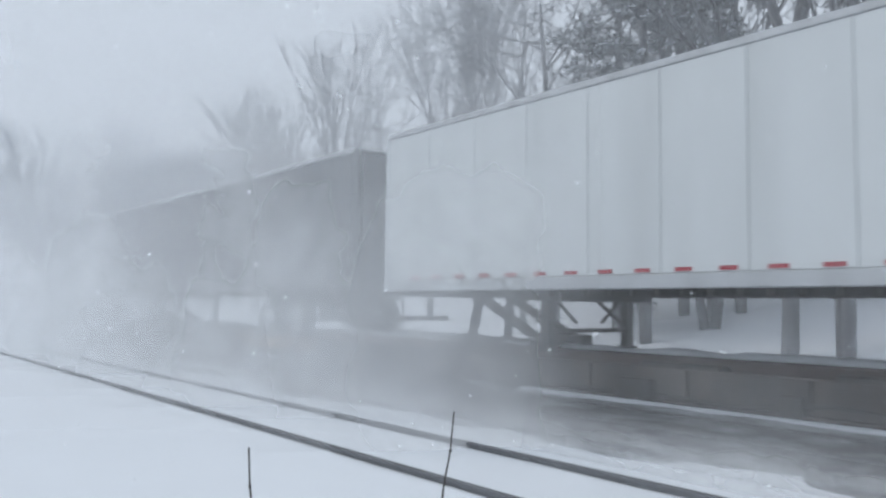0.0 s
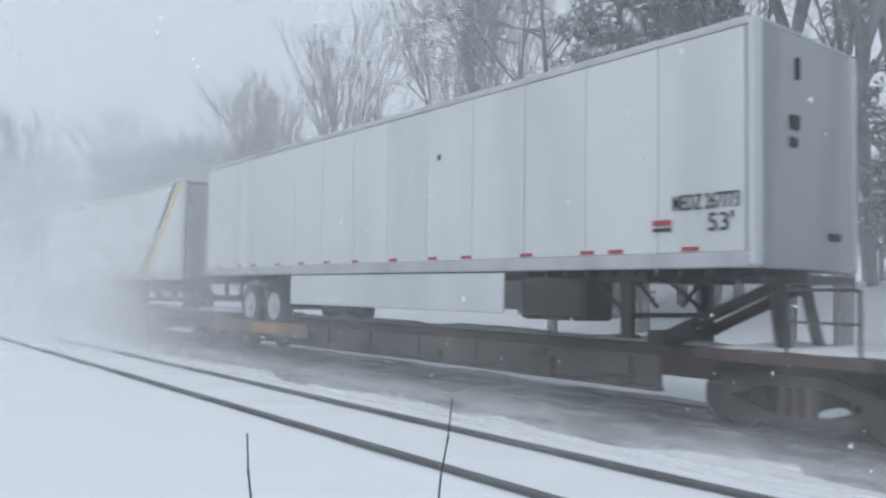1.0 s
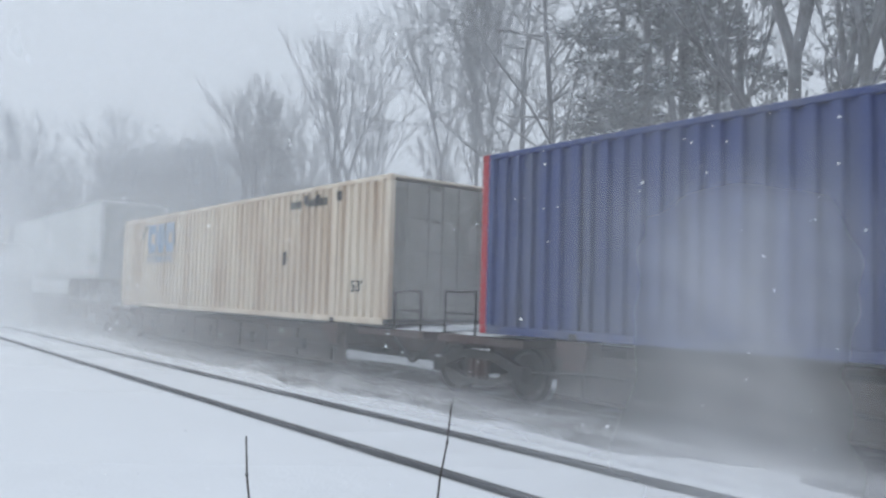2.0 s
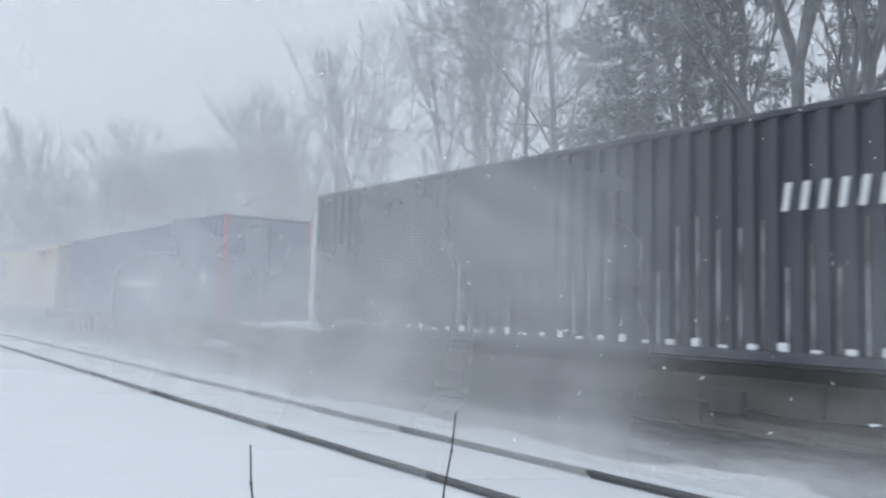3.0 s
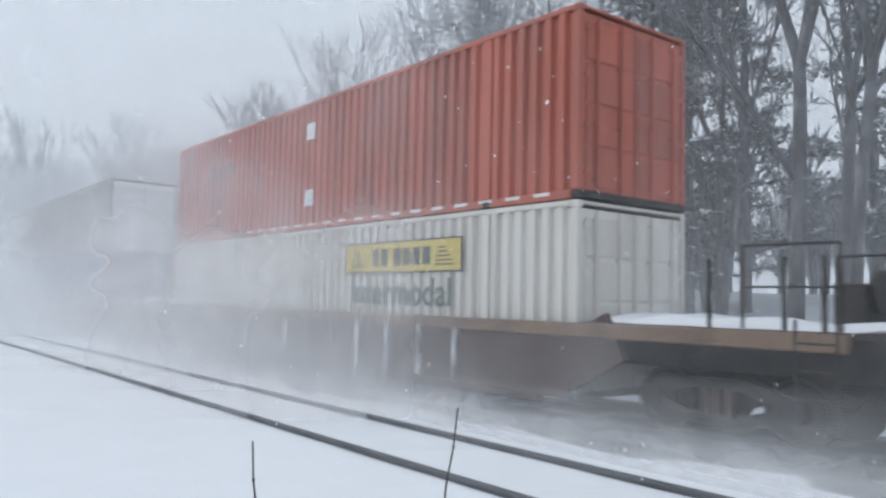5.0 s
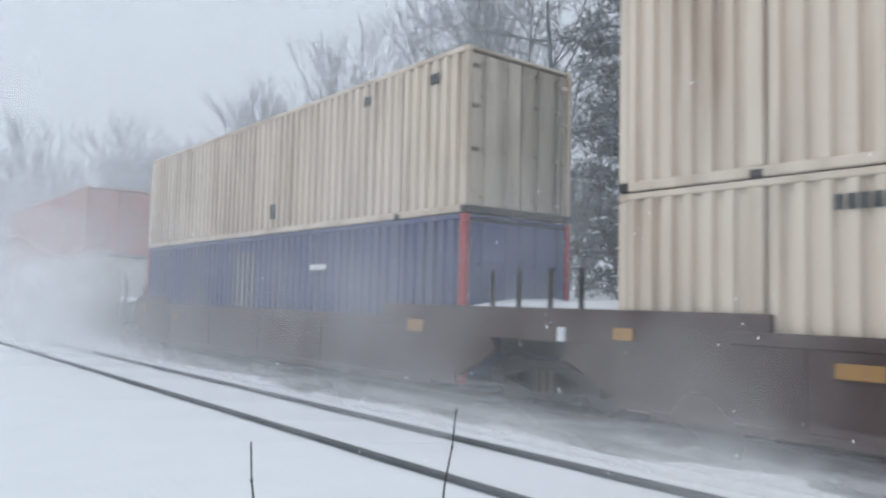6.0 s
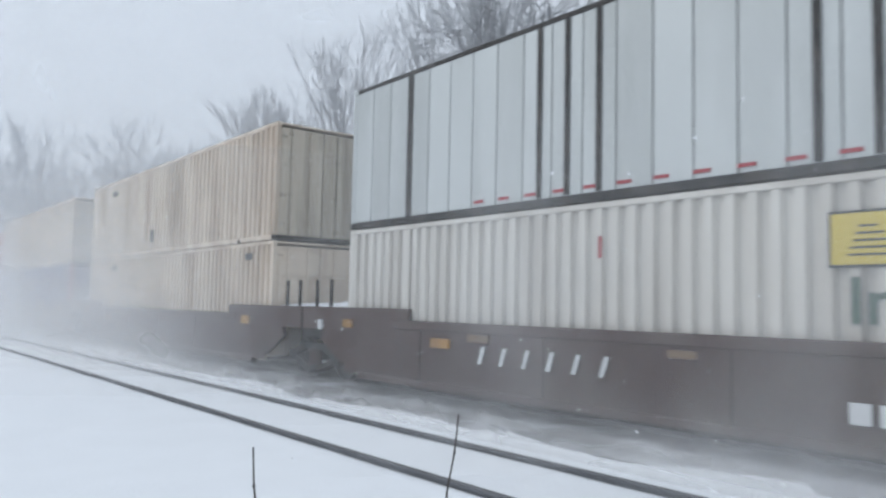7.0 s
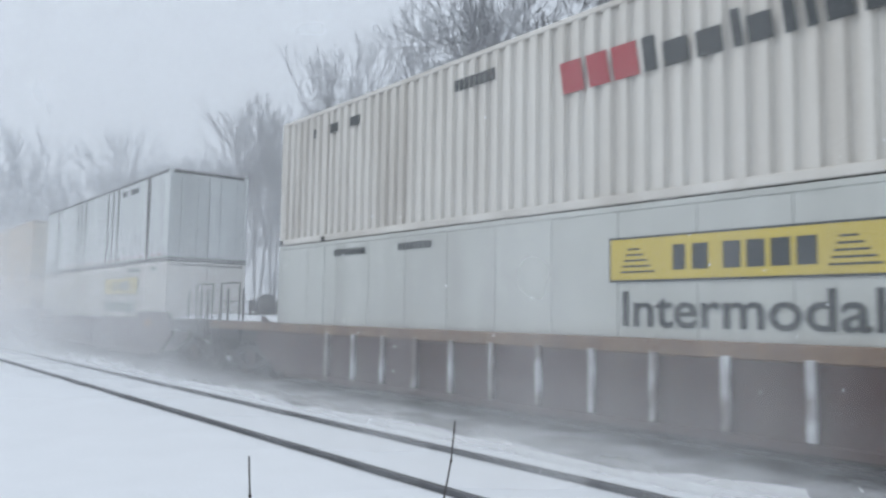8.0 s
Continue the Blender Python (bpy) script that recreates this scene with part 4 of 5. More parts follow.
def grow(lot, rnd, start, way, length, radius, level, levels, spread, lift, kids, slim=0.5):
    """Adds a limb and its branches to lot: (points, first radius, last radius, level)."""
    segs = max(2, 6 - level)
    pts = limb_points(rnd, start, way, length, segs, 0.05 + 0.07 * level, lift)
    lot.append((pts, radius, radius * 0.3, level))
    if level >= levels:
        return
    for i in range(kids[level]):
        f = 0.28 + 0.70 * (i + rnd.random()) / kids[level] if level else 0.30 + 0.68 * (i + rnd.random()) / kids[level]
        k = min(int(f * segs), segs - 1)
        p = pts[k].lerp(pts[k + 1], f * segs - k)
        d = (pts[k + 1] - pts[k]).normalized()
        turn = rnd.uniform(0, 2 * math.pi)
        side = d.orthogonal().normalized()
        side = side * math.cos(turn) + d.cross(side) * math.sin(turn)
        ang = spread * rnd.uniform(0.65, 1.25)
        grow(lot, rnd, p, d * math.cos(ang) + side * math.sin(ang), length * rnd.uniform(0.36, 0.6) * (1.15 - 0.5 * f), radius * (1 - 0.5 * f) * slim, level + 1, levels, spread, lift, kids, slim)


def limb_mesh(name, lot, material, parent, thin=0.006):
    verts, faces = [], []
    for pts, r0, r1, level in lot:
        n = (8, 6, 4, 3, 3, 3)[min(level, 5)]
        base = None
        for i, p in enumerate(pts):
            d = (pts[min(i + 1, len(pts) - 1)] - pts[max(i - 1, 0)]).normalized()
            s = d.orthogonal().normalized()
            u = d.cross(s)
            r = max(r0 + (r1 - r0) * i / (len(pts) - 1), thin)
            first = len(verts)
            verts += [p + (s * math.cos(2 * math.pi * k / n) + u * math.sin(2 * math.pi * k / n)) * r for k in range(n)]
            if base is not None:
                faces += [(base + k, base + (k + 1) % n, first + (k + 1) % n, first + k) for k in range(n)]
            base = first
    me = bpy.data.meshes.new(name)
    me.from_pydata(verts, [], faces)
    me.polygons.foreach_set("use_smooth", [True] * len(faces))
    me.materials.append(material)
    ob = new(name, me)
    ob.parent = parent
    return ob


def fork(lot, rnd, start, way, length, radius, level, levels, spread, lift, first=1.0):
    """A limb that divides at its end into two or three, with side shoots on the way."""
    segs = 5 if level == 0 else 3
    pts = limb_points(rnd, start, way, length * first, segs, 0.035 + 0.02 * level, lift)
    lot.append((pts, radius, radius * 0.70, level))
    if level >= levels:
        return
    d = (pts[-1] - pts[-2]).normalized()
    base, count = rnd.uniform(0, 6.28), rnd.choice((2, 2, 3))
    for i in range(count):
        turn, ang = base + 6.28 * i / count + rnd.uniform(-0.5, 0.5), spread * rnd.uniform(0.45, 1.2)
        side = d.orthogonal().normalized()
        side = side * math.cos(turn) + d.cross(side) * math.sin(turn)
        fork(lot, rnd, pts[-1], d * math.cos(ang) + side * math.sin(ang), length * rnd.uniform(0.70, 0.95), radius * rnd.uniform(0.48, 0.66), level + 1, levels, spread, lift)
    for i in range((2, 3, 3, 2, 2, 1, 0)[min(level, 6)]):
        f = rnd.uniform(0.45, 0.97) * segs
        k = min(int(f), segs - 1)
        d = (pts[k + 1] - pts[k]).normalized()
        side = d.orthogonal().normalized()
        turn, ang = rnd.uniform(0, 6.28), spread * rnd.uniform(1.0, 2.0)
        side = side * math.cos(turn) + d.cross(side) * math.sin(turn)
        fork(lot, rnd, pts[k].lerp(pts[k + 1], f - k), d * math.cos(ang) + side * math.sin(ang), length * rnd.uniform(0.4, 0.75), radius * 0.34, min(level + 2, levels), levels, spread, lift)


def to_height(lot, base, height):
    """Scales a grown tree about its foot, so that it stands as high as asked."""
    base = Vector(base)
    k = height / max(p.z - base.z for pts, *_ in lot for p in pts)
    return [([base + (p - base) * k for p in pts], a, b, lv) for pts, a, b, lv in lot]


def bare_tree(az, dist, height, stems, spread=0.3, radius=0.16, seed=0, lean=0.1, first=1.8, levels=5, label="tall bare deciduous tree, bark paled for frost and haze", bark=None, lift=0.05, drooping=False):
    rnd = random.Random(seed)
    x, y = at_angle(az, dist)
    tree = thing("tree", label, "tree", "bare trees beyond the train")
    tree.location = (x, y, ground_height(x, y) - 0.05)
    lot = []
    for i in range(stems):
        a = 2 * math.pi * i / stems + rnd.random()
        foot = (math.cos(a) * 0.15 * (stems > 1), math.sin(a) * 0.15 * (stems > 1), 0)
        way = (math.cos(a) * lean, math.sin(a) * lean, 1)
        if drooping:
            grow(lot, rnd, foot, way, height * rnd.uniform(0.85, 1.0), radius, 0, 3, spread, lift, (18, 9, 5), 0.36)
        else:
            fork(lot, rnd, foot, way, height * 0.2, radius, 0, levels, spread, lift, first * rnd.uniform(0.8, 1.1))
    lot = to_height(lot, (0, 0, 0), height)
    limb_mesh("trunk", [q for q in lot if q[3] < 1], bark or BARK, tree)
    limb_mesh("limbs", [q for q in lot if 1 <= q[3] < 3], bark or BARK, tree, 0.00045 * dist)
    limb_mesh("crown", [q for q in lot if q[3] >= 3], bark or BARK, tree, 0.00032 * dist)
    return tree


def pine(az, dist, height, seed, low=0.06, reach=3.3):
    """Trunk, whorls of sagging limbs, sprays of needles, snow lying on them."""
    rnd = random.Random(seed)
    x, y = at_angle(az, dist)
    tree = thing("pine_tree", "dark pine with snow lying on ragged boughs", "tree", "pines beyond the train")
    tree.location = (x, y, ground_height(x, y) - 0.05)
    top = limb_points(rnd, (0, 0, 0), (0, 0, 1), height, 8, 0.03, 0.05)
    lot, blades, caps = [(top, 0.19, 0.04, 0)], [], []
    for i in range(int(height * 4.2)):
        f = low + (1 - low) * (i + rnd.random()) / (height * 4.2)
        k = min(int(f * 8), 7)
        p = top[k].lerp(top[k + 1], f * 8 - k)
        a = rnd.uniform(0, 2 * math.pi)
        long = reach * (1 - f * 0.72) * rnd.uniform(0.45, 1.1)
        pts = limb_points(rnd, p, (math.cos(a), math.sin(a), rnd.uniform(-0.15, 0.35)), long, 5, 0.16, -0.03)
        lot.append((pts, 0.05, 0.012, 1))
        for q in range(int(long * 8)):
            g = rnd.uniform(0.25, 1.0) * 5
            j = min(int(g), 4)
            c = pts[j].lerp(pts[j + 1], g - j) + Vector((rnd.gauss(0, 0.16), rnd.gauss(0, 0.16), rnd.gauss(0, 0.10)))
            for _ in range(7):
                d = Vector((rnd.gauss(0, 1), rnd.gauss(0, 1), rnd.gauss(0.1, 0.7))).normalized() * rnd.uniform(0.18, 0.42)
                s = d.cross(Vector((rnd.gauss(0, 1), rnd.gauss(0, 1), rnd.gauss(0, 1)))).normalized() * rnd.uniform(0.022, 0.055)
                blades.append((c, c + d + s, c + d - s))
            if rnd.random() < 0.36:
                for _ in range(3):
                    d = Vector((rnd.gauss(0, 0.14), rnd.gauss(0, 0.14), 0.07 + rnd.gauss(0, 0.03)))
                    e1, e2 = Vector((rnd.uniform(0.05, 0.16), rnd.gauss(0, 0.05), rnd.gauss(0, 0.03))), Vector((rnd.gauss(0, 0.05), rnd.uniform(0.05, 0.16), rnd.gauss(0, 0.03)))
                    caps.append((c + d - e1, c + d - e2, c + d + e1, c + d + e2))
    limb_mesh("trunk", lot[:1], BARK_DARK, tree)
    limb_mesh("limbs", lot[1:], BARK_DARK, tree)
    for name, polys, mat in (("needles", blades, NEEDLE), ("snow", caps, SNOW)):
        k = len(polys[0])
        me = bpy.data.meshes.new(name)
        me.from_pydata([v for q in polys for v in q], [], [tuple(range(i * k, i * k + k)) for i in range(len(polys))])
        me.materials.append(mat)
        new(name, me).parent = tree
    return tree


def woods(label, az0, az1, d0, d1, count, h0, h1, seed, bark, spread=0.36, first=1.2):
    """A far stand of bare trees that nobody could count, in one mesh."""
    rnd = random.Random(seed)
    lot = []
    for i in range(count):
        x, y = at_angle(rnd.uniform(az0, az1), rnd.uniform(d0, d1))
        h = rnd.uniform(h0, h1)
        one = []
        foot = (x, y, ground_height(x, y) - 0.1)
        fork(one, rnd, foot, (rnd.gauss(0, 0.06), rnd.gauss(0, 0.06), 1), h * 0.22, 0.11, 0, 4, spread, 0.05, first)
        lot += to_height(one, foot, h)
    ob = limb_mesh("woods", lot, bark, None, 0.03)
    return tagged(ob, label, "woods", kind="stuff")


bare_tree(30.6, 44, 16.0, 1, 0.25, 0.17, 3, 0.05, 2.2)
bare_tree(31.7, 44.5, 16.6, 1, 0.25, 0.18, 8, 0.06, 2.0)
bare_tree(32.6, 46, 14.0, 1, 0.28, 0.11, 7, 0.22, 2.0)
bare_tree(25.4, 50, 14.8, 2, 0.28, 0.13, 5, 0.06, 1.6)
bare_tree(26.5, 51, 13.4, 2, 0.28, 0.11, 6, 0.06, 1.4)
bare_tree(27.7, 52, 12.6, 1, 0.30, 0.10, 22, 0.05, 1.4)
bare_tree(28.9, 53, 10.5, 2, 0.30, 0.09, 21, 0.06, 1.2)
bare_tree(24.2, 54, 10.5, 1, 0.32, 0.08, 23, 0.10, 1.2)
bare_tree(38.7, 42, 17.0, 1, 0.24, 0.13, 9, 0.05, 2.2)
bare_tree(37.2, 40, 10.0, 1, 0.30, 0.09, 10, 0.36, 1.8, label="leaning bare tree, bark paled for frost and haze")
bare_tree(41.2, 36, 15.5, 2, 0.15, 0.10, 12, 0.05, 1.8)
bare_tree(42.1, 36.5, 15.0, 1, 0.16, 0.09, 13, 0.05, 1.8)
bare_tree(44.6, 29, 15.0, 1, 0.9, 0.15, 14, 0.05, label="wide bare tree with fine drooping twigs", bark=BARK_DARK, lift=-0.02, drooping=True)
bare_tree(46.8, 25, 14.0, 1, 0.95, 0.17, 15, 0.04, label="wide bare tree with fine drooping twigs", bark=BARK_DARK, lift=-0.02, drooping=True)
bare_tree(57.5, 25, 18.0, 3, 0.33, 0.15, 16, 0.14, 1.4, bark=BARK_DARK)
bare_tree(62.5, 21, 20.0, 1, 0.36, 0.22, 18, 0.05, 1.8, label="thick dark trunk with snow on its bark", bark=BARK_DARK)
bare_tree(65.8, 20.5, 20.0, 2, 0.36, 0.18, 19, 0.07, 1.8, label="dark forked trunk with snow on its bark", bark=BARK_DARK)
bare_tree(70.0, 22, 19.0, 2, 0.38, 0.22, 20, 0.1, 1.6, bark=BARK_DARK)
pine(51.3, 26, 19, 31)
pine(53.2, 24, 20, 32)
pine(55.8, 27, 21, 33)
pine(59.5, 27, 18, 34)
pine(67.5, 28, 19, 36)
# far stands: their paleness is haze put into the bark colour
woods("far bare woods coloured pale blue-grey for snow haze", 6, 14.2, 66, 84, 20, 11, 16, 51, BARK_HAZED)
woods("far taller bare tree standing over the thicket", 15.2, 16.2, 66, 68, 2, 16, 17, 55, BARK_HAZED, 0.32, 1.9)
woods("far rounded thicket of bare trees, haze painted into the bark", 16.0, 23.0, 64, 76, 46, 10.5, 13.5, 54, BARK_HAZED)
woods("far low thicket behind the trees, haze painted into the bark", 23, 46, 74, 100, 40, 3, 5.5, 52, BARK_HAZED)
woods("brushwood on the snowy bank behind the train", 46, 82, 30, 46, 80, 3, 6.5, 53, BARK)


# ---- stalks in the foreground snow ----
def stalk(az_top, el_top, az_low, dist, seed):
    rnd = random.Random(seed)
    tip = Vector((*at_angle(az_top, dist), EYE[2] + dist * math.tan(radians(el_top))))
    foot = Vector((*at_angle(az_low, dist), 0))
    foot.z = ground_height(foot.x, foot.y) - 0.05
    s = thing("dry_stalk", "thin dark dry weed stalk standing in snow", "plant", "weed stalks in the snow")
    s.location = foot
    bm = bmesh.new()
    n, way, prev = 9, tip - foot, Vector((0, 0, 0))
    for i in range(1, n + 1):
        p = way * i / n + Vector((rnd.gauss(0, 0.004), rnd.gauss(0, 0.004), 0))
        r = 0.009 * (1 - 0.65 * i / n)
        tube(bm, prev, p, r + 0.0004, r, 6)
        if i % 2 == 0:
            lathe(bm, p - way.normalized() * 0.008, way, ((0, r), (0.006, r * 1.8), (0.014, r)), 6)
        prev = p
    part("stem", bm, STALK, s)


stalk(25.29, -10.0, 27.2, 3.0, 1)
stalk(39.6, -7.6, 37.1, 3.1, 2)


# ---- blowing and falling snow, in rigid drifts of single flakes ----
def flakes(name, label, box_lo, box_hi, count, size, seed, density=None):
    rng = np.random.default_rng(seed)
    p = rng.uniform(box_lo, box_hi, (count, 3))
    if density is not None:
        p = p[rng.random(count) < density(p)]
    n = len(p)
    a = rng.normal(size=(n, 3, 3))
    a *= (size * rng.uniform(0.6, 1.4, (n, 1, 1)) / np.linalg.norm(a, axis=2, keepdims=True)) * 0.6
    v = (p[:, None, :] + a).reshape(-1, 3).astype(np.float32)
    me = bpy.data.meshes.new(name)
    me.vertices.add(3 * n)
    me.vertices.foreach_set("co", v.ravel())
    me.loops.add(3 * n)
    me.loops.foreach_set("vertex_index", np.arange(3 * n, dtype=np.int32))
    me.polygons.add(n)
    me.polygons.foreach_set("loop_start", np.arange(0, 3 * n, 3, dtype=np.int32))
    me.update()
    me.materials.append(FLAKE)
    return tagged(new(name, me), label, "blowing snow", kind="stuff")


DRIFTS = []  # (object, velocity)
SPEED = 26.574  # of the train
scene.cycles.transparent_max_bounces = 64


def veil_material(name, thick, scale, low, high, fall, side, ragged=0.5):
    """Airborne powder: light, scattering snow dust, thinned by billows, towards its top and at its edges."""
    m, n, l, b = nodes_of(name)
    n.remove(b)
    co, info = n.new("ShaderNodeTexCoord"), n.new("ShaderNodeObjectInfo")
    shift = n.new("ShaderNodeVectorMath")
    shift.operation = "MULTIPLY_ADD"
    shift.inputs[1].default_value = (31.0, 17.0, 23.0)
    l.new(info.outputs["Random"], shift.inputs[0])
    l.new(co.outputs["Object"], shift.inputs[2])
    puff = n.new("ShaderNodeTexNoise")
    puff.inputs["Scale"].default_value, puff.inputs["Detail"].default_value, puff.inputs["Roughness"].default_value = scale, 3.0, 0.55
    puff.inputs["Distortion"].default_value = 0.4
    l.new(shift.outputs[0], puff.inputs["Vector"])
    ramp = n.new("ShaderNodeMapRange")
    ramp.interpolation_type = "SMOOTHSTEP"
    ramp.inputs["From Min"].default_value, ramp.inputs["From Max"].default_value = 0.24, 0.78
    ramp.inputs["To Min"].default_value, ramp.inputs["To Max"].default_value = low, high
    l.new(puff.outputs["Fac"], ramp.inputs["Value"])
    sep = n.new("ShaderNodeSeparateXYZ")
    l.new(co.outputs["UV"], sep.inputs[0])

    def maths(op, a, b=None):
        q = n.new("ShaderNodeMath")
        q.operation = op
        q.use_clamp = True
        for k, v in enumerate((a, b)):
            if isinstance(v, float):
                q.inputs[k].default_value = v
            elif v is not None:
                l.new(v, q.inputs[k])
        return q.outputs[0]

    # an uneven top: the billows reach to different heights
    top = n.new("ShaderNodeMapRange")
    top.interpolation_type = "SMOOTHSTEP"
    top.inputs["From Max"].default_value = fall
    reach = n.new("ShaderNodeMath")
    reach.operation = "MULTIPLY_ADD"
    reach.inputs[1].default_value = ragged
    l.new(puff.outputs["Fac"], reach.inputs[0])
    l.new(maths("SUBTRACT", 1.0 - ragged * 0.7, sep.outputs[1]), reach.inputs[2])
    l.new(reach.outputs[0], top.inputs["Value"])
    up = top.outputs[0]
    edge = n.new("ShaderNodeMapRange")
    edge.interpolation_type = "SMOOTHSTEP"
    edge.inputs["From Max"].default_value = side
    l.new(maths("MINIMUM", sep.outputs[0], maths("SUBTRACT", 1.0, sep.outputs[0])), edge.inputs["Value"])
    a = maths("MULTIPLY", maths("MULTIPLY", maths("MULTIPLY", ramp.outputs[0], up), edge.outputs[0]), thick)
    # loose flakes throw half of the light back and let half through
    lit, thru, dust = n.new("ShaderNodeBsdfDiffuse"), n.new("ShaderNodeBsdfTranslucent"), n.new("ShaderNodeAddShader")
    for q in (lit, thru):
        q.inputs["Color"].default_value = (0.495, 0.5, 0.505, 1)
    l.new(lit.outputs[0], dust.inputs[0])
    l.new(thru.outputs[0], dust.inputs[1])
    clear, mix = n.new("ShaderNodeBsdfTransparent"), n.new("ShaderNodeMixShader")
    l.new(a, mix.inputs[0])
    l.new(clear.outputs[0], mix.inputs[1])
    l.new(dust.outputs[0], mix.inputs[2])
    l.new(mix.outputs[0], n["Material Output"].inputs["Surface"])
    return m


def veil(name, label, start, end, z0, z1, sway, material, seed):
    """A rippled, upright sheet of airborne snow from start to end (x, y)."""
    rnd = random.Random(seed)
    a, b = Vector((*start, 0)), Vector((*end, 0))
    d = (b - a).normalized()
    side = Vector((-d.y, d.x, 0))
    nu, nv = 16, 6
    ph = rnd.uniform(0, 50)
    verts, uvs = [], []
    for j in range(nv + 1):
        for i in range(nu + 1):
            u, v = i / nu, j / nv
            w = sway * noise.noise((u * 4 + ph, v * 2, ph))
            p = a.lerp(b, u) + side * w
            verts.append((p.x, p.y, z0 + (z1 - z0) * v))
            uvs.append((u, v))
    w = nu + 1
    faces = [(j * w + i, j * w + i + 1, (j + 1) * w + i + 1, (j + 1) * w + i) for j in range(nv) for i in range(nu)]
    me = bpy.data.meshes.new(name)
    me.from_pydata(verts, [], faces)
    lay = me.uv_layers.new(name="UVMap")
    for k, lp in enumerate(me.loops):
        lay.data[k].uv = uvs[lp.vertex_index]
    me.polygons.foreach_set("use_smooth", [True] * len(faces))
    me.materials.append(material)
    return tagged(new(name, me), label, "blowing snow", kind="stuff")


# sheets of falling snow one behind another, turned to face the camera, for distance haze
CURTAINS = ((5.5, 0.05), (11, 0.08), (14.5, 0.10), (19, 0.11), (25, 0.13), (34, 0.18), (46, 0.25), (60, 0.33))
for k, (depth, thick) in enumerate(CURTAINS):
    mat = veil_material("snow_curtain", thick, 0.09, 0.7, 1.0, 0.3, 0.02, 0.1)
    cx, cy = at_angle(38, depth)
    sx, sy = at_angle(128, 30 + depth * 1.4)
    v = veil("snow_curtain", "curtain of falling snow drifting over the land", (cx - sx, cy - sy), (cx + sx, cy + sy), -0.3, 18 + depth * 0.8, 1.2, mat, 400 + k)
    DRIFTS.append((v, (0.5, 1.2, 0.0)))

# powder thrown up by the train: banks beside it, billows angled to face the camera
BANK_THIN = veil_material("powder_bank", 0.035, 0.55, 0.1, 1.0, 0.9, 0.3)
BANK_FAIR = veil_material("powder_bank_fair", 0.20, 0.55, 0.15, 1.0, 0.9, 0.3)
BANK_THICK = veil_material("powder_bank_thick", 0.36, 0.55, 0.2, 1.0, 0.9, 0.3)
DRIFT_LOW = veil_material("ground_drift", 0.5, 0.8, 0.35, 1.0, 0.9, 0.3)
BILLOW_THIN = veil_material("powder_billow", 0.09, 0.40, 0.1, 1.0, 0.8, 0.5)
BILLOW_FAIR = veil_material("powder_billow_fair", 0.27, 0.42, 0.2, 1.0, 0.7, 0.5)
BILLOW_THICK = veil_material("powder_billow_thick", 0.52, 0.42, 0.45, 1.0, 0.6, 0.5)
BILLOW_FAR = veil_material("powder_cloud", 0.24, 0.40, 0.25, 1.0, 0.8, 0.5)


def gust(y):
    """How thick the billow is that starts at y: the wind comes in gusts."""
    if 6 < y < 44 or -40 < y < -24 or -62 < y < -50:
        return BILLOW_THICK
    return BILLOW_FAIR if -50 <= y <= -40 or -84 < y < -66 or y < -89 else BILLOW_THIN


def bank_for(y, v):
    """Thick in the middle gust, fair at the ends, thin between, by when the piece passes the near stretch."""
    when = (8.0 - y) / v
    return BANK_THICK if 3.4 < when < 4.9 else BANK_FAIR if when > 7.0 or when < 0.0 else BANK_THIN


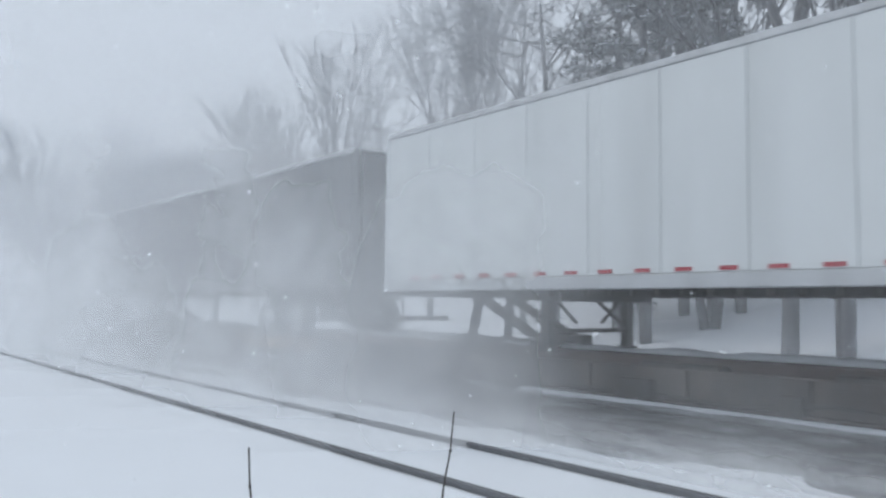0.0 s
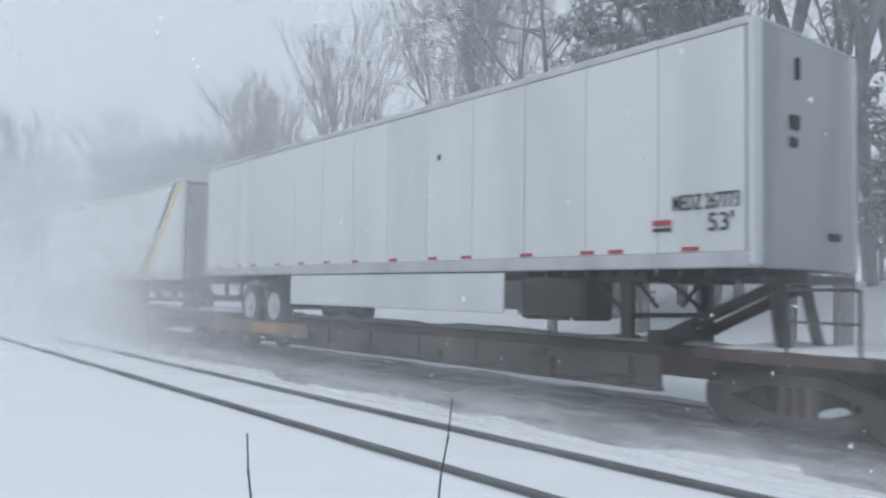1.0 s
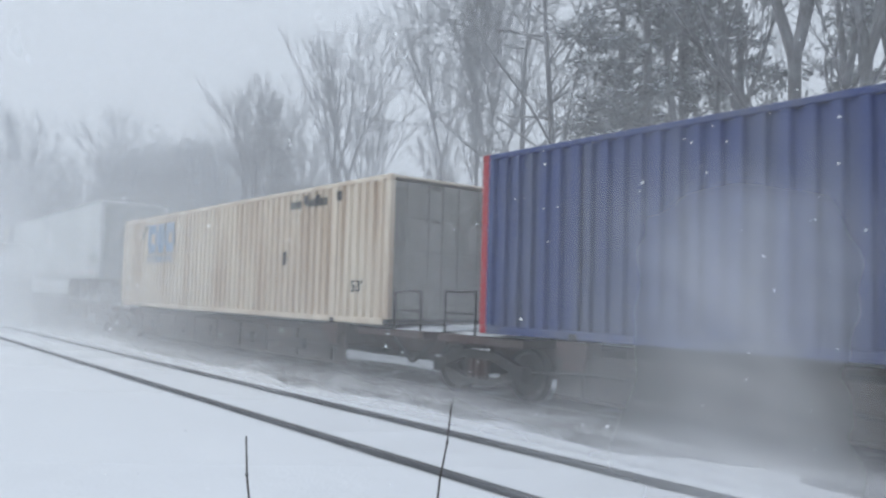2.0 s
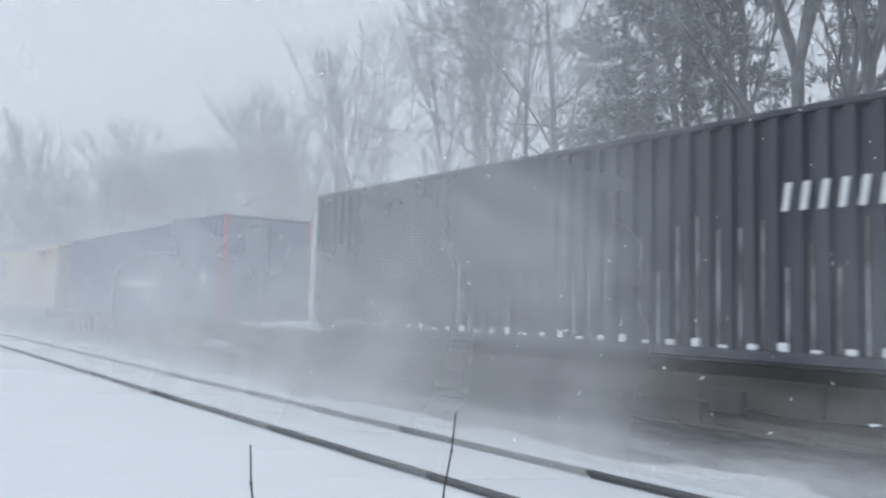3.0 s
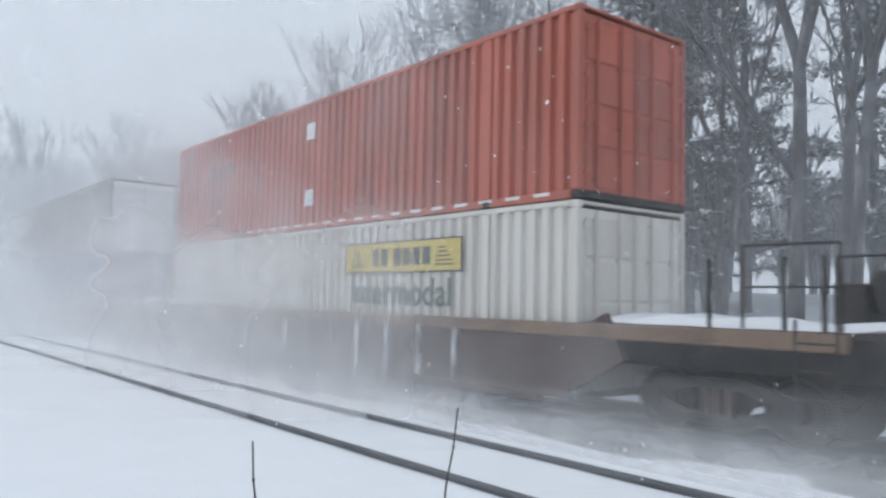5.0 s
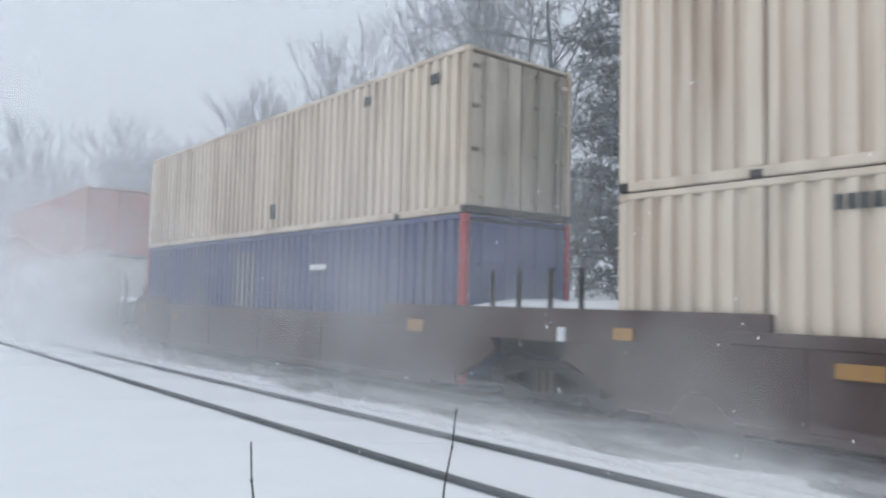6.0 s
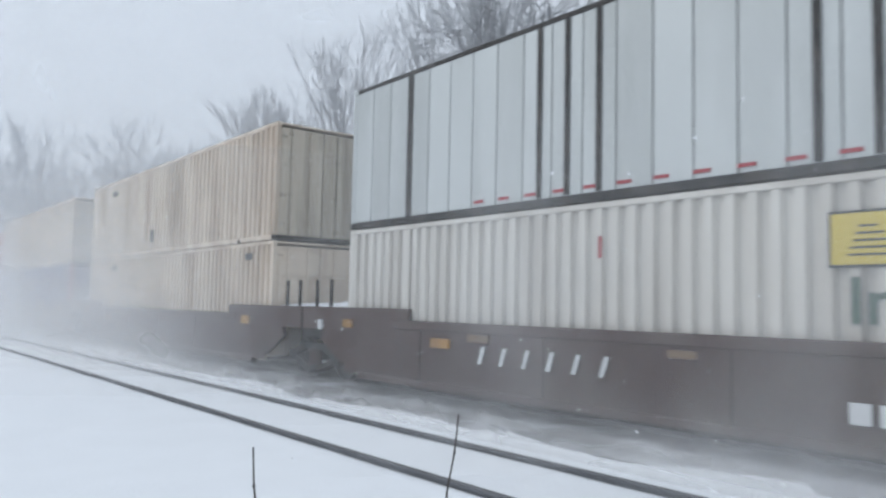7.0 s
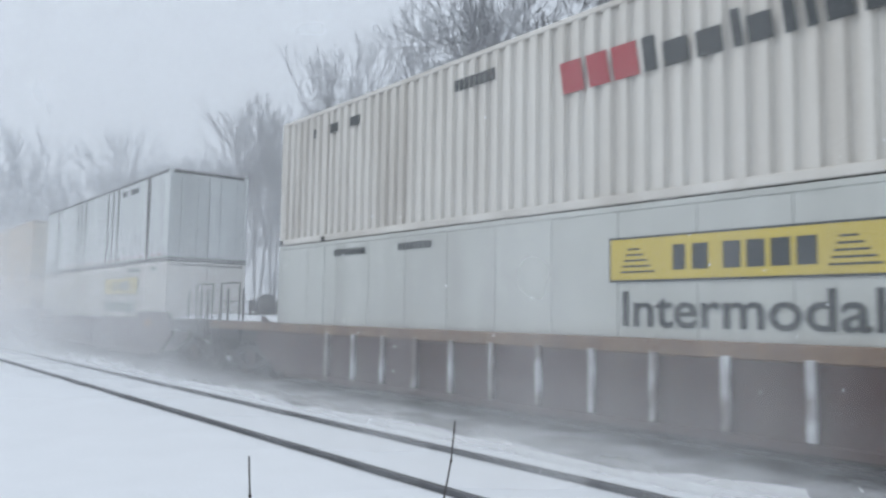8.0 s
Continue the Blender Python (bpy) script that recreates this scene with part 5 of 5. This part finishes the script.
for row, (x, top, v) in enumerate(((6.8, 0.9, 17.0), (7.4, 1.4, 19.0), (8.0, 2.1, 21.0))):
    for k in range(14):
        y = -160 + 18 * k + 5 * row
        d = veil("snow_spray", "powder snow whipped up beside the moving train", (x, y), (x, y + 32), -0.12, top, 0.06, bank_for(y + 16, v), 500 + 20 * row + k)
        DRIFTS.append((d, (0.0, v, 0.0)))
for row, (x, top, v) in enumerate(((6.75, 0.26, 13.0), (7.2, 0.36, 15.0), (7.75, 0.48, 17.0))):
    for k in range(13):
        y = -135 + 18 * k + 7 * row
        d = veil("ground_drift", "low drift of powder snow streaming along the ground", (x, y), (x, y + 34), -0.14, top, 0.05, DRIFT_LOW, 600 + 20 * row + k)
        DRIFTS.append((d, (0.0, v, 0.0)))
for k in range(66):
    y = -112 + 2.9 * k + 0.7 * math.sin(k * 1.7)
    cx = 5.9 + 0.25 * math.sin(k * 2.3)
    d = veil("snow_billow", "billow of powder snow trailing beside the train", (cx - 2.25, y + 1.3), (cx + 2.25, y - 1.3), -0.12, 4.6 + 2.4 * (k * 7 % 5) / 4, 0.2, gust(y), 700 + k)
    DRIFTS.append((d, (0.0, 14.0, 0.0)))
for k in range(17):
    y = 15.5 + 2.9 * k
    cx = 5.8 + 0.3 * math.sin(k * 1.9)
    d = veil("snow_billow", "standing cloud of powder snow down the line", (cx - 2.6, y + 1.4), (cx + 2.6, y - 1.4), -0.12, 6.0 + 1.8 * (k * 3 % 4) / 3, 0.2, BILLOW_FAR, 800 + k)
    DRIFTS.append((d, (0.0, 0.6, 0.0)))
# eddies of powder behind the trailing end of each load
for k, at in enumerate(sorted({at for ob, at, z in TRAIN})):
    y = at - LONG
    d = veil("snow_eddy", "eddy of powder snow whirling behind a load on the train", (TRAIN_X - 2.3, y - 0.5), (TRAIN_X + 1.7, y - 1.2), 0.1, 5.2, 0.15, BILLOW_FAIR, 850 + k)
    DRIFTS.append((d, (0.0, SPEED, 0.0)))
d = flakes("snowfall", "snow falling and drifting across the wood", (11.5, -60, 0), (60, 90, 22), 26000, 0.06, 200)
DRIFTS.append((d, (0.6, 7.0, -0.8)))
d = flakes("snowfall", "large snowflakes falling near", (1.5, -60, 0.0), (7.5, 30, 6.5), 6000, 0.025, 300)
DRIFTS.append((d, (0.3, 6.0, -0.4)))


# ---- what moves ----
def motions():
    for ob, at, z in TRAIN:
        walk(ob, [(k * 2.0, pose(TRAIN_X, at + SPEED * k * 2.0, z)) for k in range(5)])
    for ob, v in DRIFTS:
        walk(ob, [(k * 2.0, pose(*(c * k * 2.0 for c in v))) for k in range(5)])


motions()
